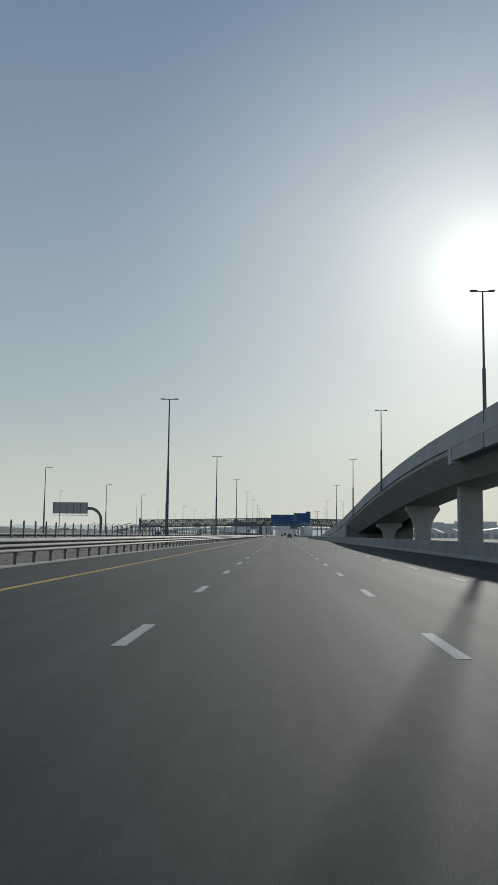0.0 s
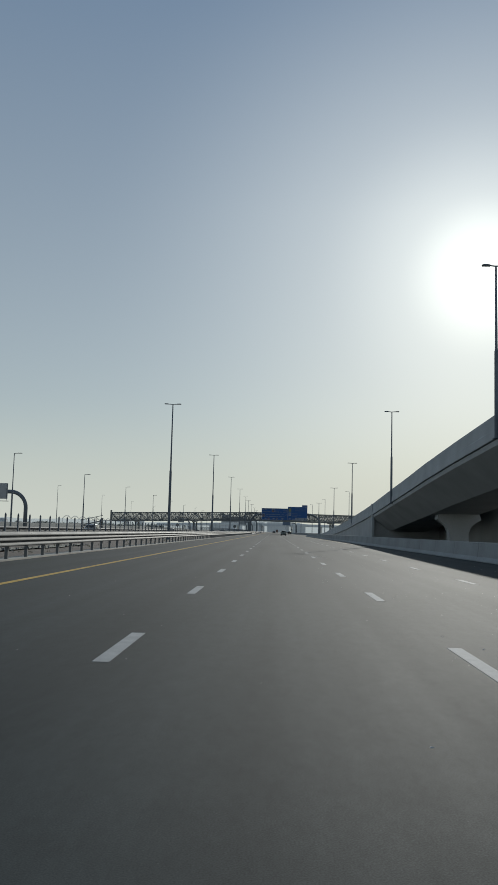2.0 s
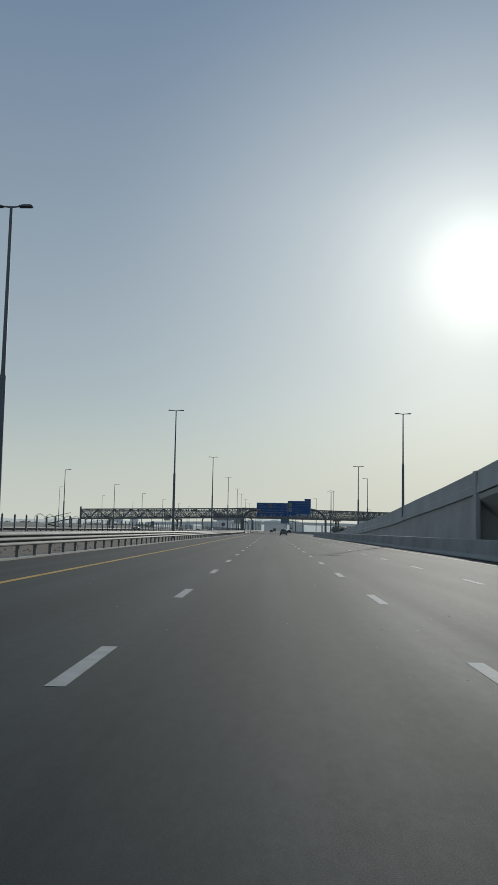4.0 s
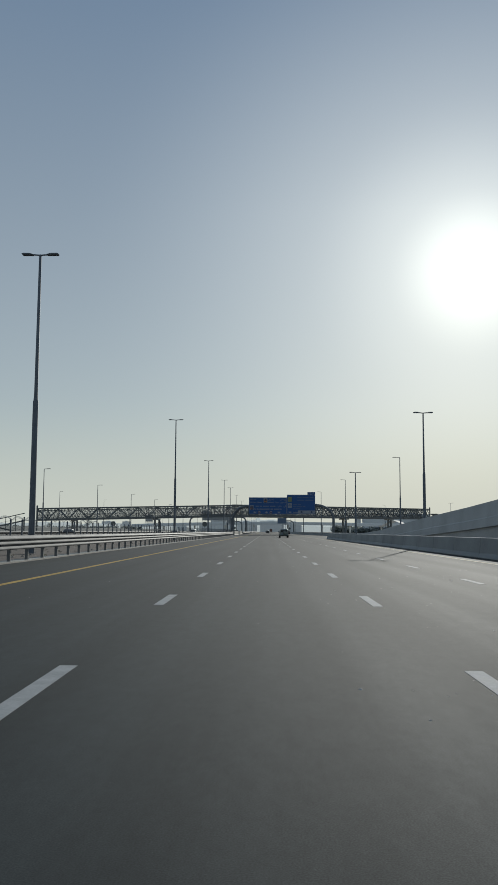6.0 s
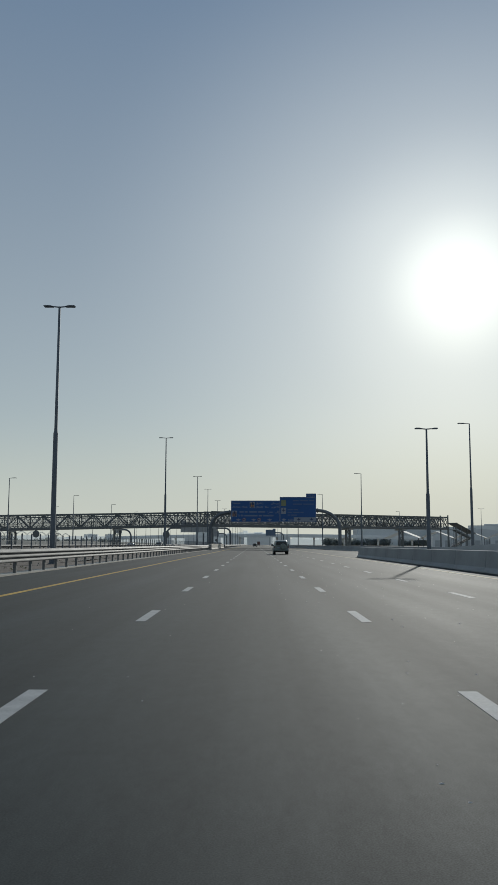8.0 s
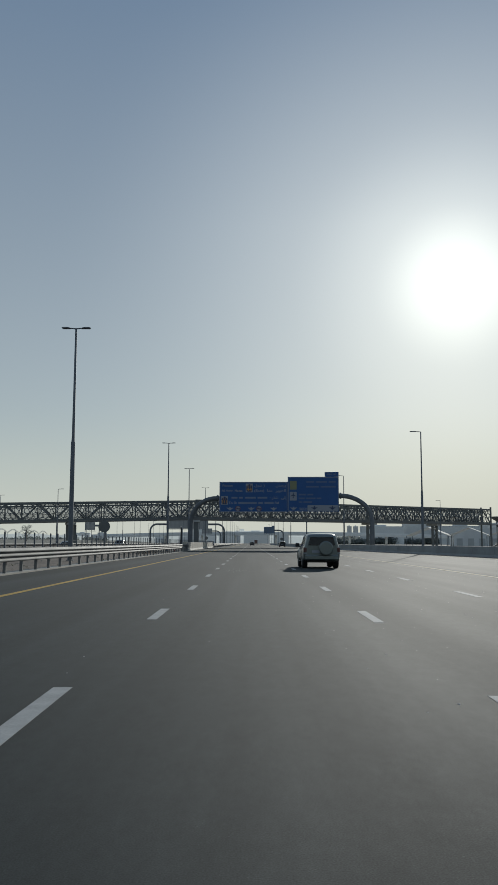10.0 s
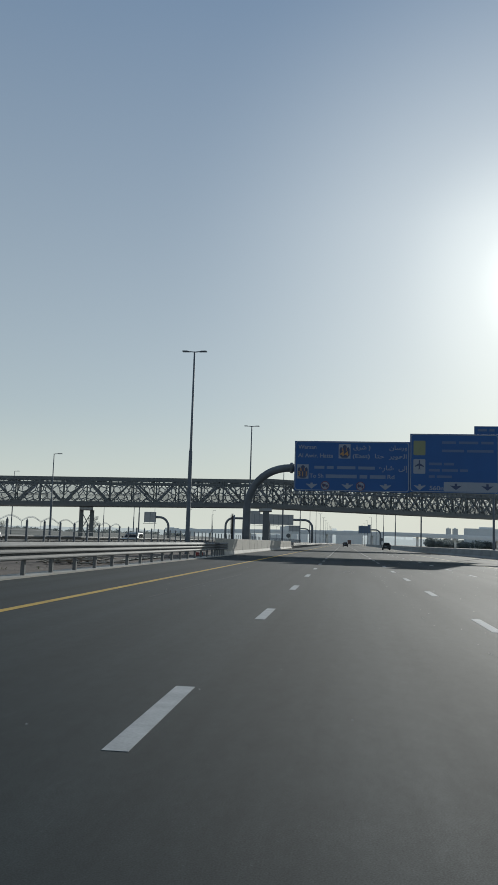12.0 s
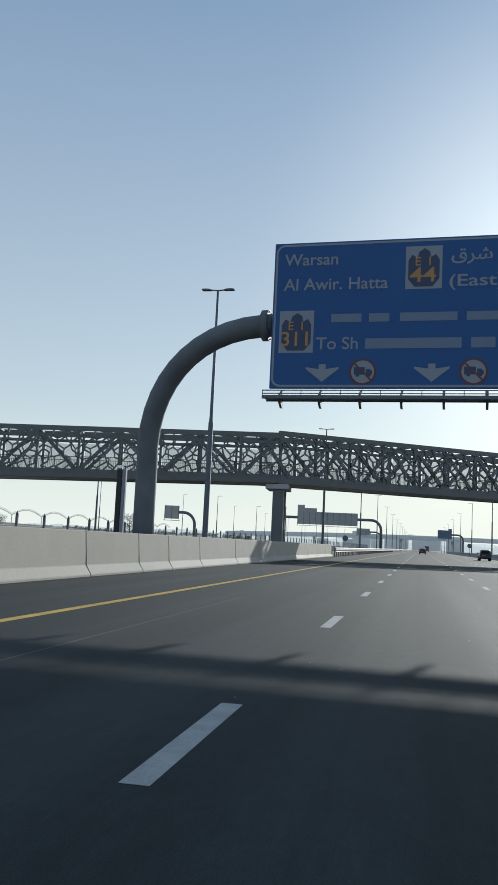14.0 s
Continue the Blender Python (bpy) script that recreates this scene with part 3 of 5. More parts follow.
first = lamp_post("roadside_lamp", 15.6, (-1,), pose(25.6, 356.6, 0), "tall single-armed grey lamp post at the roadside", "right lamps", 0.16, 1.4)
for x, y in ((21.7, 428.5), (19.6, 501), (16.2, 571), (14.6, 637), (14.4, 707), (14.3, 777), (14.3, 847), (14.3, 917), (14.3, 987), (14.3, 1060)):
    copy_thing(first, pose(x, y, 0))
first = lamp_post("far_lamp", 12.3, (1,), pose(-40.0, 92.0, 0), "single-armed lamp post beyond the opposite carriageway", "left lamps", 0.14, 1.2)
for y in (142.5, 193.2, 242.2, 292.6, 345.2, 399.5, 451.0, 496.0, 551.0):
    copy_thing(first, pose(-40.0 - (1.4 if 380 < y < 460 or y > 500 else 0.3), y, 0))
for x, y in [(-53.5, 595)] + [(-51, 657 + 52.6 * k) for k in range(8)]:
    copy_thing(first, pose(x, y, 0))
first = lamp_post("service_road_lamp", 14.3, (1,), pose(-70.0, 194, 0), "slim lamp post on the service road", "service road lamps", 0.12, 1.1)
for y in [194 + 71 * k for k in range(1, 5)] + [556, 625, 692, 763, 829, 898, 967]:
    copy_thing(first, pose(-70.0, y, 0))

lamp_post("side_road_lamp", 11.9, (-1,), pose(46.8, 531, 0), "slim single-armed lamp post on the side road", "side road lamps", 0.12, 1.1)
lamp_post("side_road_lamp", 12.5, (-1, 1), pose(71.0, 523, 0), "slim double-armed lamp post on the side road", "side road lamps", 0.12, 1.0)

# ---------------------------------------------------------------- median fence
fence = empty("median_fence", pose(-19.6, 30, 0), label="dark steel post-and-rail fence along the median", category="fence")
PITCH = 3.08
bm = bmesh.new()
box(bm, -0.06, -0.06, 0, 0.06, 0.06, 2.02, 0.012)
tube(bm, [(0, 0, 2.02), (0, 0, 2.06), (0, 0, 2.2)], [0.075, 0.075, 0.008], 8)
fence_post = part("post", bm, POLE, fence).data
bm = bmesh.new()
for z in (0.5, 0.85, 1.2, 1.5):
    beam(bm, (0, 0.06, z), (0, PITCH - 0.06, z), 0.02)
fence_rails = part("rails", bm, ALU, fence).data
for k in range(1, 240):
    shared("post", fence_post, fence, pose(0, PITCH * k, 0))
    shared("rails", fence_rails, fence, pose(0, PITCH * k, 0))

# ---------------------------------------------------------------- sign gantry
gantry = empty("sign_gantry", pose(5.25, 477.75, 0, 0, 0, -3.2) @ Matrix.Scale(1.072, 4), label="grey tubular arch gantry carrying two blue direction signs", category="sign gantry")
LX, RXG = -15.95, 15.8                     # column offsets
for s, cx, ax, AZ, rz in ((1, LX, -10.72, 8.93, 5.1), (-1, RXG, 10.2, 9.35, 4.4)):
    bm = bmesh.new()
    pts = [(cx, 2.48 if s > 0 else 0.4, 0.0), (cx, 2.48 if s > 0 else 0.4, 2.5)]
    rx, q = abs(ax - cx) - 0.2, 0.9 if s > 0 else 1.0
    for k in range(0, 13):
        a = math.pi / 2 * k / 12
        pts.append((cx + s * rx * (1 - math.cos(a) ** q), (2.48 if s > 0 else 0.4) - (1.88 if s > 0 else -0.1) * k / 12, AZ - rz + rz * math.sin(a) ** q))
    pts.append((ax + s * 0.05, pts[-1][1], AZ))
    tube(bm, pts, 0.41, 20)
    arch = part("arch_column", bm, POLE, gantry, "thick curved steel tube")
    bm = bmesh.new()
    tube(bm, [(ax - s * 0.35, pts[-1][1], AZ), (ax - s * 0.1, pts[-1][1], AZ)], 0.56, 20)
    for k in range(10):
        a = 2 * math.pi * k / 10
        tube(bm, [(ax - s * 0.38, pts[-1][1] + 0.49 * math.cos(a), AZ + 0.49 * math.sin(a)), (ax - s * 0.07, pts[-1][1] + 0.49 * math.cos(a), AZ + 0.49 * math.sin(a))], 0.03, 6)
    part("flange", bm, POLE, gantry, "bolted flange ring")
bm = bmesh.new()
tube(bm, [(-10.6, 0.6, 8.85), (0, 0.55, 9.15), (10.2, 0.5, 9.35)], 0.4, 16)
part("cross_tube", bm, POLE, gantry)


def rounded(x0, z0, x1, z1, r, n=5):
    pts = []
    for cx, cz, a0 in ((x1 - r, z1 - r, 0), (x0 + r, z1 - r, 90), (x0 + r, z0 + r, 180), (x1 - r, z0 + r, 270)):
        for k in range(n + 1):
            a = radians(a0 + 90 * k / n)
            pts.append((cx + r * math.cos(a), cz + r * math.sin(a)))
    return pts


def sign_panel(parent, x0, z0, x1, z1, rows_y=0.0):
    bm = bmesh.new()
    box(bm, x0, rows_y, z0, x1, rows_y + 0.09, z1, 0.02)
    panel = part("sign_panel", bm, BLUE, parent, "blue sign panel with a thin white border")
    bm = bmesh.new()
    o, i = rounded(x0 + 0.06, z0 + 0.06, x1 - 0.06, z1 - 0.06, 0.3), rounded(x0 + 0.13, z0 + 0.13, x1 - 0.13, z1 - 0.13, 0.25)
    ov, iv = ([bm.verts.new((x, rows_y - 0.006, z)) for x, z in some] for some in (o, i))
    for k in range(len(o)):
        bm.faces.new((ov[k], ov[(k + 1) % len(o)], iv[(k + 1) % len(o)], iv[k]))
    part("border", bm, SIGN_WHITE, panel)
    bm = bmesh.new()
    x = x0 + 0.5
    while x < x1:
        box(bm, x - 0.05, rows_y + 0.09, z0 + 0.1, x + 0.05, rows_y + 0.2, z1 - 0.1)
        x += 1.8
    part("stiffener", bm, ALU, panel)
    return panel


def plate(name, outline, parent, mat, y=-0.012, label=""):
    bm = bmesh.new()
    prism(bm, outline, y, y + 0.005)
    return part(name, bm, mat, parent, label)


def text(words, x, z, size, parent, mat, y=-0.014, align="LEFT", width=None):
    cu = bpy.data.curves.new("lettering", "FONT")
    cu.body, cu.size, cu.align_x, cu.extrude = words, size, align, 0.002
    cu.offset = size * 0.01
    ob = new("lettering_curve", cu)
    bpy.context.view_layer.update()
    me = bpy.data.meshes.new_from_object(ob.evaluated_get(bpy.context.evaluated_depsgraph_get()))
    bpy.data.objects.remove(ob)
    k = 1.0
    if width and len(me.vertices):
        xs = [v.co.x for v in me.vertices]
        k = width / (max(xs) - min(xs))
    me.transform(Matrix.Translation((x, y, z)) @ Matrix.Rotation(radians(90), 4, "X") @ Matrix.Diagonal((k, 1, 1, 1)))
    me.materials.clear()
    me.materials.append(mat)
    made = new("lettering", me)
    made.parent = parent
    return made


def bars(words, x, z, h, parent, mat=SIGN_WHITE):
    """Plain bars, one for each (offset, width)."""
    for o, w in words:
        plate("word_bar", [(x + o, z), (x + o + w, z), (x + o + w, z + h), (x + o, z + h)], parent, mat)


def down_arrow(x, z, parent):
    w = 0.58
    plate("lane_arrow", [(x - 0.12, z + 0.62), (x + 0.12, z + 0.62), (x + 0.12, z + 0.45), (x + w, z + 0.52), (x + w, z + 0.46), (x, z), (x - w, z + 0.46), (x - w, z + 0.52), (x - 0.12, z + 0.45)], parent, SIGN_WHITE)


def shield(x, z, number, parent, s=1.0):
    """A white route shield, x and z at its lower left corner."""
    w, h = 1.22 * s, 1.5 * s
    p = plate("route_shield", [(x, z), (x + w, z), (x + w, z + h), (x, z + h)], parent, SIGN_WHITE)
    cx = x + w / 2
    plate("route_emblem", [(cx - 0.3 * s, z + 0.08 * s), (cx + 0.3 * s, z + 0.08 * s), (cx + 0.52 * s, z + 0.35 * s), (cx + 0.52 * s, z + 1.0 * s), (cx + 0.4 * s, z + 1.2 * s), (cx + 0.22 * s, z + 1.1 * s), (cx + 0.2 * s, z + 1.3 * s), (cx + 0.02 * s, z + 1.42 * s), (cx - 0.16 * s, z + 1.3 * s), (cx - 0.22 * s, z + 1.1 * s), (cx - 0.4 * s, z + 1.2 * s), (cx - 0.52 * s, z + 1.0 * s), (cx - 0.52 * s, z + 0.35 * s)], p, SIGN_DARK, -0.018)
    text("E", cx - 0.2 * s, z + 0.82 * s, 0.42 * s, p, SIGN_ORANGE, -0.026, "CENTER")
    text("I", cx + 0.2 * s, z + 0.82 * s, 0.42 * s, p, SIGN_ORANGE, -0.026, "CENTER")
    text(number, cx - (0.02 if len(number) < 3 else 0.0) * s, z + 0.25 * s, 0.72 * s, p, SIGN_ORANGE, -0.026, "CENTER", width=(0.88 if len(number) < 3 else 0.94) * s)


def no_lorry(x, z, parent, r=0.46):
    ring = plate("prohibition_disc", [(x + r * math.cos(a * math.pi / 12), z + r * math.sin(a * math.pi / 12)) for a in range(24)], parent, SIGN_RED)
    q = r * 0.85
    plate("disc_face", [(x + q * math.cos(a * math.pi / 12), z + q * math.sin(a * math.pi / 12)) for a in range(24)], ring, SIGN_WHITE, -0.018)
    plate("lorry_shape", [(x - 0.3, z - 0.1), (x - 0.24, z - 0.1), (x - 0.21, z - 0.17), (x - 0.13, z - 0.17), (x - 0.1, z - 0.1), (x + 0.15, z - 0.1), (x + 0.18, z - 0.17), (x + 0.26, z - 0.17), (x + 0.29, z - 0.1), (x + 0.32, z - 0.08), (x + 0.32, z + 0.02), (x + 0.24, z + 0.09), (x + 0.11, z + 0.09), (x + 0.11, z - 0.06), (x + 0.07, z - 0.06), (x + 0.07, z + 0.16), (x - 0.3, z + 0.16)], ring, SIGN_DARK, -0.024)
    plate("slash", [(x - 0.26, z + 0.3), (x - 0.3, z + 0.26), (x + 0.26, z - 0.3), (x + 0.3, z - 0.26)], ring, SIGN_RED, -0.03)


# left panel, 12 m by 5.2 m
PX = -10.6                                # its left edge, from the gantry's middle
left = sign_panel(gantry, PX, 6.52, 1.27, 11.75)
text("Warsan", PX + 0.38, 10.92, 0.6, left, SIGN_WHITE, width=1.9)
text("Al Awir. Hatta", PX + 0.38, 10.02, 0.6, left, SIGN_WHITE, width=3.65)
shield(PX + 4.6, 9.95, "44", left)
text("(East)", PX + 6.02, 10.02, 0.58, left, SIGN_WHITE, width=1.75)
shield(PX + 0.28, 7.78, "311", left)
text("To Sh", PX + 1.6, 7.9, 0.6, left, SIGN_WHITE, width=1.45)
bars([(0, 3.2), (3.5, 0.78), (4.55, 1.6)], PX + 3.3, 7.9, 0.36, left, SIGN_NAME)
text("Rd", PX + 9.6, 7.9, 0.6, left, SIGN_WHITE, width=0.7)
# Arabic words, joined forms in the order in which they stand from left to right
text("\uFED5\uFEAE\uFEB7 )", PX + 6.1, 10.92, 0.62, left, SIGN_WHITE, width=1.75)
text("\uFEE5\uFE8E\uFEB3\uFEAD\uFEED", PX + 9.8, 10.92, 0.62, left, SIGN_WHITE, width=1.8)
text("\uFE8E\uFE98\uFEA3", PX + 8.3, 10.02, 0.62, left, SIGN_WHITE, width=0.95)
text("\uFEAE\uFEF3\uFEEE\uFECC\uFEDF\uFE8D", PX + 9.8, 10.02, 0.62, left, SIGN_WHITE, width=1.8)
text("\uFEC9\uFEAD\uFE8E\uFEB7", PX + 8.75, 8.8, 0.66, left, SIGN_WHITE, width=1.5)
text("\uFEF0\uFEDF\uFE87", PX + 10.75, 8.8, 0.66, left, SIGN_WHITE, width=0.95)
bars([(0, 1.05), (1.3, 0.7), (2.35, 1.9), (4.55, 1.7)], PX + 2.1, 8.84, 0.3, left, SIGN_NAME)
for k, x in enumerate((1.85, 5.55, 9.45)):
    down_arrow(PX + x, 6.75, left)
for x in (3.25, 6.9):
    no_lorry(PX + x, 7.1, left)
# right panel, 9 m by 6 m, with a tab on top
RP = 1.3
right = sign_panel(gantry, RP, 6.6, 10.12, 12.62)
bm = bmesh.new()
box(bm, 7.7, 0, 12.63, 10.12, 0.09, 13.45, 0.02)
tab = part("exit_tab", bm, BLUE, right, "small blue exit tab")
bars([(0.35, 0.9), (1.5, 0.5)], 7.7, 12.92, 0.26, tab, SIGN_DULL)
plate("pale_panel", rounded(4.7, 6.75, 10.0, 7.7, 0.12), right, SIGN_WHITE)
for x in (5.9, 9.0):
    plate("lane_arrow", [(x - 0.12, 7.55), (x + 0.12, 7.55), (x + 0.12, 7.3), (x + 0.6, 7.35), (x, 6.9), (x - 0.6, 7.35), (x - 0.12, 7.3)], right, SIGN_DARK, -0.02)
plate("yellow_square", rounded(RP + 0.35, 10.4, RP + 1.55, 11.9, 0.1), right, SIGN_YELLOW)
pic = plate("airport_square", rounded(RP + 0.35, 8.5, RP + 1.55, 10.0, 0.1), right, SIGN_WHITE)
plate("aeroplane_shape", [(RP + 0.9, 9.9), (RP + 1.0, 9.9), (RP + 1.02, 9.55), (RP + 1.4, 9.3), (RP + 1.4, 9.2), (RP + 1.02, 9.32), (RP + 1.0, 9.05), (RP + 1.12, 8.95), (RP + 0.78, 8.95), (RP + 0.9, 9.05), (RP + 0.88, 9.32), (RP + 0.5, 9.2), (RP + 0.5, 9.3), (RP + 0.88, 9.55)], pic, SIGN_DARK, -0.018)
bars([(0, 1.4), (1.7, 1.9), (3.9, 1.2)], RP + 3.2, 11.6, 0.26, right, SIGN_DULL)
bars([(0, 2.2), (2.5, 2.6)], RP + 3.2, 10.75, 0.26, right, SIGN_DULL)
bars([(0, 1.3), (1.5, 1.0)], RP + 1.9, 9.4, 0.26, right, SIGN_DULL)
bars([(0, 1.1), (1.3, 1.6), (3.1, 0.8)], RP + 1.9, 8.75, 0.26, right, SIGN_DULL)
bars([(0, 0.6), (0.8, 1.5)], RP + 1.9, 8.1, 0.26, right, SIGN_DULL)
down_arrow(RP + 1.0, 6.8, right)
text("560m", RP + 1.95, 6.85, 0.62, right, SIGN_WHITE, width=1.6)
# walkway rail under the panels
bm = bmesh.new()
for z, y, w, h in ((6.13, -0.55, 0.07, 0.12), (6.25, -0.55, 0.03, 0.03), (6.36, -0.55, 0.035, 0.035), (6.15, 0.1, 0.08, 0.14)):
    beam(bm, (PX - 0.1, y, z), (10.25, y, z), w, h)
for k in range(32):
    beam(bm, (PX - 0.08 + 0.67 * k, -0.55, 6.13), (PX - 0.08 + 0.67 * k, -0.55, 6.36), 0.025)
part("walkway_rail", bm, POLE, gantry)
bm = bmesh.new()
box(bm, PX - 0.06, -0.5, 6.1, 10.2, 0.05, 6.13)
part("walkway_grating", bm, POLE, gantry)
# upright rib that covers the seam between the two panels
bm = bmesh.new()
box(bm, 1.2, 0.094, 6.2, 1.38, 0.2, 11.75, 0.01)
part("seam_post", bm, POLE, gantry)
bm = bmesh.new()
tri = [(-0.52, 6.12), (0.14, 6.5), (0.14, 5.84), (0.0, 5.84)]
a, b = ([bm.verts.new((x, y, z)) for y, z in tri] for x in (-0.04, 0.04))
for k in range(4):
    bm.faces.new((a[k], a[(k + 1) % 4], b[(k + 1) % 4], b[k]))
bm.faces.new(a)
bm.faces.new(b[::-1])
bracket_mesh = part("walkway_bracket", bm, POLE, gantry).data
bpy.data.objects.remove(bpy.data.objects["walkway_bracket"])
for k in range(15):
    shared("walkway_bracket", bracket_mesh, gantry, pose(PX + 0.45 + 1.38 * k, 0, 0))


# ---------------------------------------------------------------- footbridge
def honeycomb(bm, length, z0, z1, seed, y, slope=0.0, w=0.195):
    """An irregular cell screen: a honeycomb with shifted corners, clipped to the bay."""
    rnd = random.Random(seed)
    r = 0.72
    dx, dz = math.sqrt(3) * r, 1.5 * r
    key, edges = {}, set()
    for j in range(-1, int((z1 - z0) / dz) + 2):
        for i in range(-1, int(length / dx) + 2):
            cx, cz = (i + 0.5 * (j % 2)) * dx, z0 + j * dz
            ring = []
            for k in range(6):
                a = radians(60 * k + 30)
                q = (round((cx + r * math.cos(a)) / 0.05), round((cz + r * math.sin(a)) / 0.05))
                near = next((p for p in ((q[0] + u, q[1] + v) for u in (-1, 0, 1) for v in (-1, 0, 1)) if p in key), None)
                if near is None:
                    near = q
                    key[q] = (q[0] * 0.05 + rnd.uniform(-0.22, 0.22), q[1] * 0.05 + rnd.uniform(-0.2, 0.2))
                ring.append(near)
            for a, b in zip(ring, ring[1:] + ring[:1]):
                edges.add((min(a, b), max(a, b)))
    for a, b in sorted(edges):
        if rnd.random() < 0.05:
            continue
        (ax, az), (bx, bz) = key[a], key[b]
        ax, bx = min(max(ax, 0), length), min(max(bx, 0), length)
        az, bz = min(max(az, z0), z1), min(max(bz, z0), z1)
        on_rim = (ax == bx and ax in (0, length)) or (az == bz and az in (z0, z1))
        if not on_rim and math.hypot(ax - bx, az - bz) > 0.12:
            beam(bm, (ax, y, az + slope * ax), (bx, y, bz + slope * bx), 0.14, w, (0, 1, 0))


def bridge_span(a, b, za, zb, bays, name, seed, H=4.95):
    """A covered truss footbridge from a to b; za and zb are the undersides there."""
    a, b = Vector((*a, 0)), Vector((*b, 0))
    L = (b - a).length
    slope = (zb - za) / L
    yaw = math.degrees(math.atan2(b.y - a.y, b.x - a.x))
    span = empty(name, pose(a.x, a.y, za, 0, 0, yaw), label="dark steel truss footbridge with irregular cell-pattern screens", category="footbridge")
    W, bay = 4.4, L / bays
    up = lambda x: slope * x
    for y in (0, W):
        bm = bmesh.new()
        beam(bm, (-0.2, y, H - 0.22), (L + 0.2, y, H - 0.22 + up(L)), 0.35, 0.42)
        beam(bm, (-0.2, y, H - 0.92), (L + 0.2, y, H - 0.92 + up(L)), 0.3, 0.26)
        part("top_chord", bm, STEEL, span)
        bm = bmesh.new()
        beam(bm, (-0.2, y, 0.58), (L + 0.2, y, 0.58 + up(L)), 0.35, 0.44)
        part("bottom_chord", bm, STEEL, span)
        bm = bmesh.new()
        beam(bm, (-0.2, y, 0.18), (L + 0.2, y, 0.18 + up(L)), 0.55, 0.36)
        part("fascia", bm, GALV, span, "lighter grey edge fascia")
        for k in range(bays):
            x0, x1 = k * bay, (k + 1) * bay
            bm = bmesh.new()
            lo, hi = (0.6, H - 0.4) if k % 2 else (H - 0.4, 0.6)
            beam(bm, (x0, y, lo + up(x0)), (x1, y, hi + up(x1)), 0.26, 0.3)
            part("diagonal", bm, STEEL, span)
            bm = bmesh.new()
            beam(bm, (x0, y, 0.5 + up(x0)), (x0, y, H - 0.4 + up(x0)), 0.24, 0.22)
            part("upright", bm, STEEL, span)
        me = []
        for v in range(3):
            bm = bmesh.new()
            honeycomb(bm, bay, 0.65, H - 0.42, seed + v + int(y), -0.16 if y == 0 else 0.16, slope)
            ob = part("cell_screen", bm, STEEL, span)
            me.append(ob.data)
            bpy.data.objects.remove(ob)
        for k in range(bays):
            tagged(shared("cell_screen", me[(k * 2 + (k // 3)) % 3], span, pose(k * bay, y, up(k * bay))), kind="stuff")
        bm = bmesh.new()
        box(bm, 0.2, 0.2 if y == 0 else -0.21, 0.9, bay - 0.2, 0.21 if y == 0 else -0.2, H - 1.15)
        pane = part("wind_screen", bm, SCREEN_GLASS, span, "dusty see-through wind screen").data
        bpy.data.objects.remove(span.children[-1])
        for k in range(bays if y else 0):
            shared("wind_screen", pane, span, pose(k * bay, y, up(k * bay)))
        bm = bmesh.new()
        beam(bm, (0, y + (0.4 if y == 0 else -0.4), 1.95), (L, y + (0.4 if y == 0 else -0.4), 1.95 + up(L)), 0.05)
        x = 0.0
        while x < L:
            beam(bm, (x, y + (0.4 if y == 0 else -0.4), 0.7 + up(x)), (x, y + (0.4 if y == 0 else -0.4), 1.95 + up(x)), 0.022)
            x += 0.16
        tagged(part("handrail_infill", bm, STEEL, span), kind="stuff")
    bm = bmesh.new()
    beam(bm, (0, W / 2, 0.2), (L, W / 2, 0.2 + up(L)), W - 0.6, 0.32)
    part("deck", bm, CONCRETE_DARK, span)
    bm = bmesh.new()
    beam(bm, (0, 0.18, H - 0.25), (0, W - 0.18, H - 0.25), 0.18)
    strut = part("roof_strut", bm, STEEL, span).data
    for k in range(1, bays + 1):
        shared("roof_strut", strut, span, pose(k * bay, 0, up(k * bay)))
    return span


def bridge_pier(x, y, top, yaw, solid=False, rows=(0.5, 3.4)):
    pier = empty("bridge_pier", pose(x, y, 0, 0, 0, yaw), label="pair of dark steel box columns with cross bracing", category="bridge pier", group="footbridge piers")
    for dy in rows:
        for dx in (0,) if solid else (-0.85, 0.85):
            bm = bmesh.new()
            w = 0.52 if solid else 0.34
            box(bm, dx - w, dy - 0.25, 0, dx + w, dy + 0.25, top - 0.5, 0.03)
            part("column", bm, STEEL, pier)
    bm = bmesh.new()
    box(bm, -1.2, 0.0, top - 0.5, 0.95, 4.2, top - 0.02, 0.04)
    part("cap_beam", bm, CONCRETE_DARK, pier)
    bm = bmesh.new()
    for z in np.arange(0.3, top - 2.0, 2.2):
        if solid:
            beam(bm, (0.57, 0.8, z), (0.57, 3.2, z + 2.2), 0.09)
            beam(bm, (0.66, 3.2, z), (0.66, 0.8, z + 2.2), 0.09)
        else:
            beam(bm, (-0.6, rows[0], z), (0.6, rows[0], z + 2.2), 0.13)
            beam(bm, (0.6, rows[0] + 0.14, z), (-0.6, rows[0] + 0.14, z + 2.2), 0.13)
    part("bracing", bm, ALU if solid else STEEL, pier)


K, BL, BR = (-13.4, 525.2), (-83.9, 502.6), (74.9, 587.0)
bridge_span(BL, K, 4.62, 6.78, 20, "footbridge", 11, 4.72)
bridge_span(K, BR, 6.72, 7.1, 29, "footbridge", 51)
yl, yr = (math.degrees(math.atan2(b[1] - a[1], b[0] - a[0])) for a, b in ((BL, K), (K, BR)))
bridge_pier(-13.4, 524.9, 6.7, 5.0, True)
bridge_pier(-41.5, 516.3, 5.85, yl, rows=(2.0,))
bridge_pier(-71.0, 506.8, 5.05, yl, rows=(2.0,))
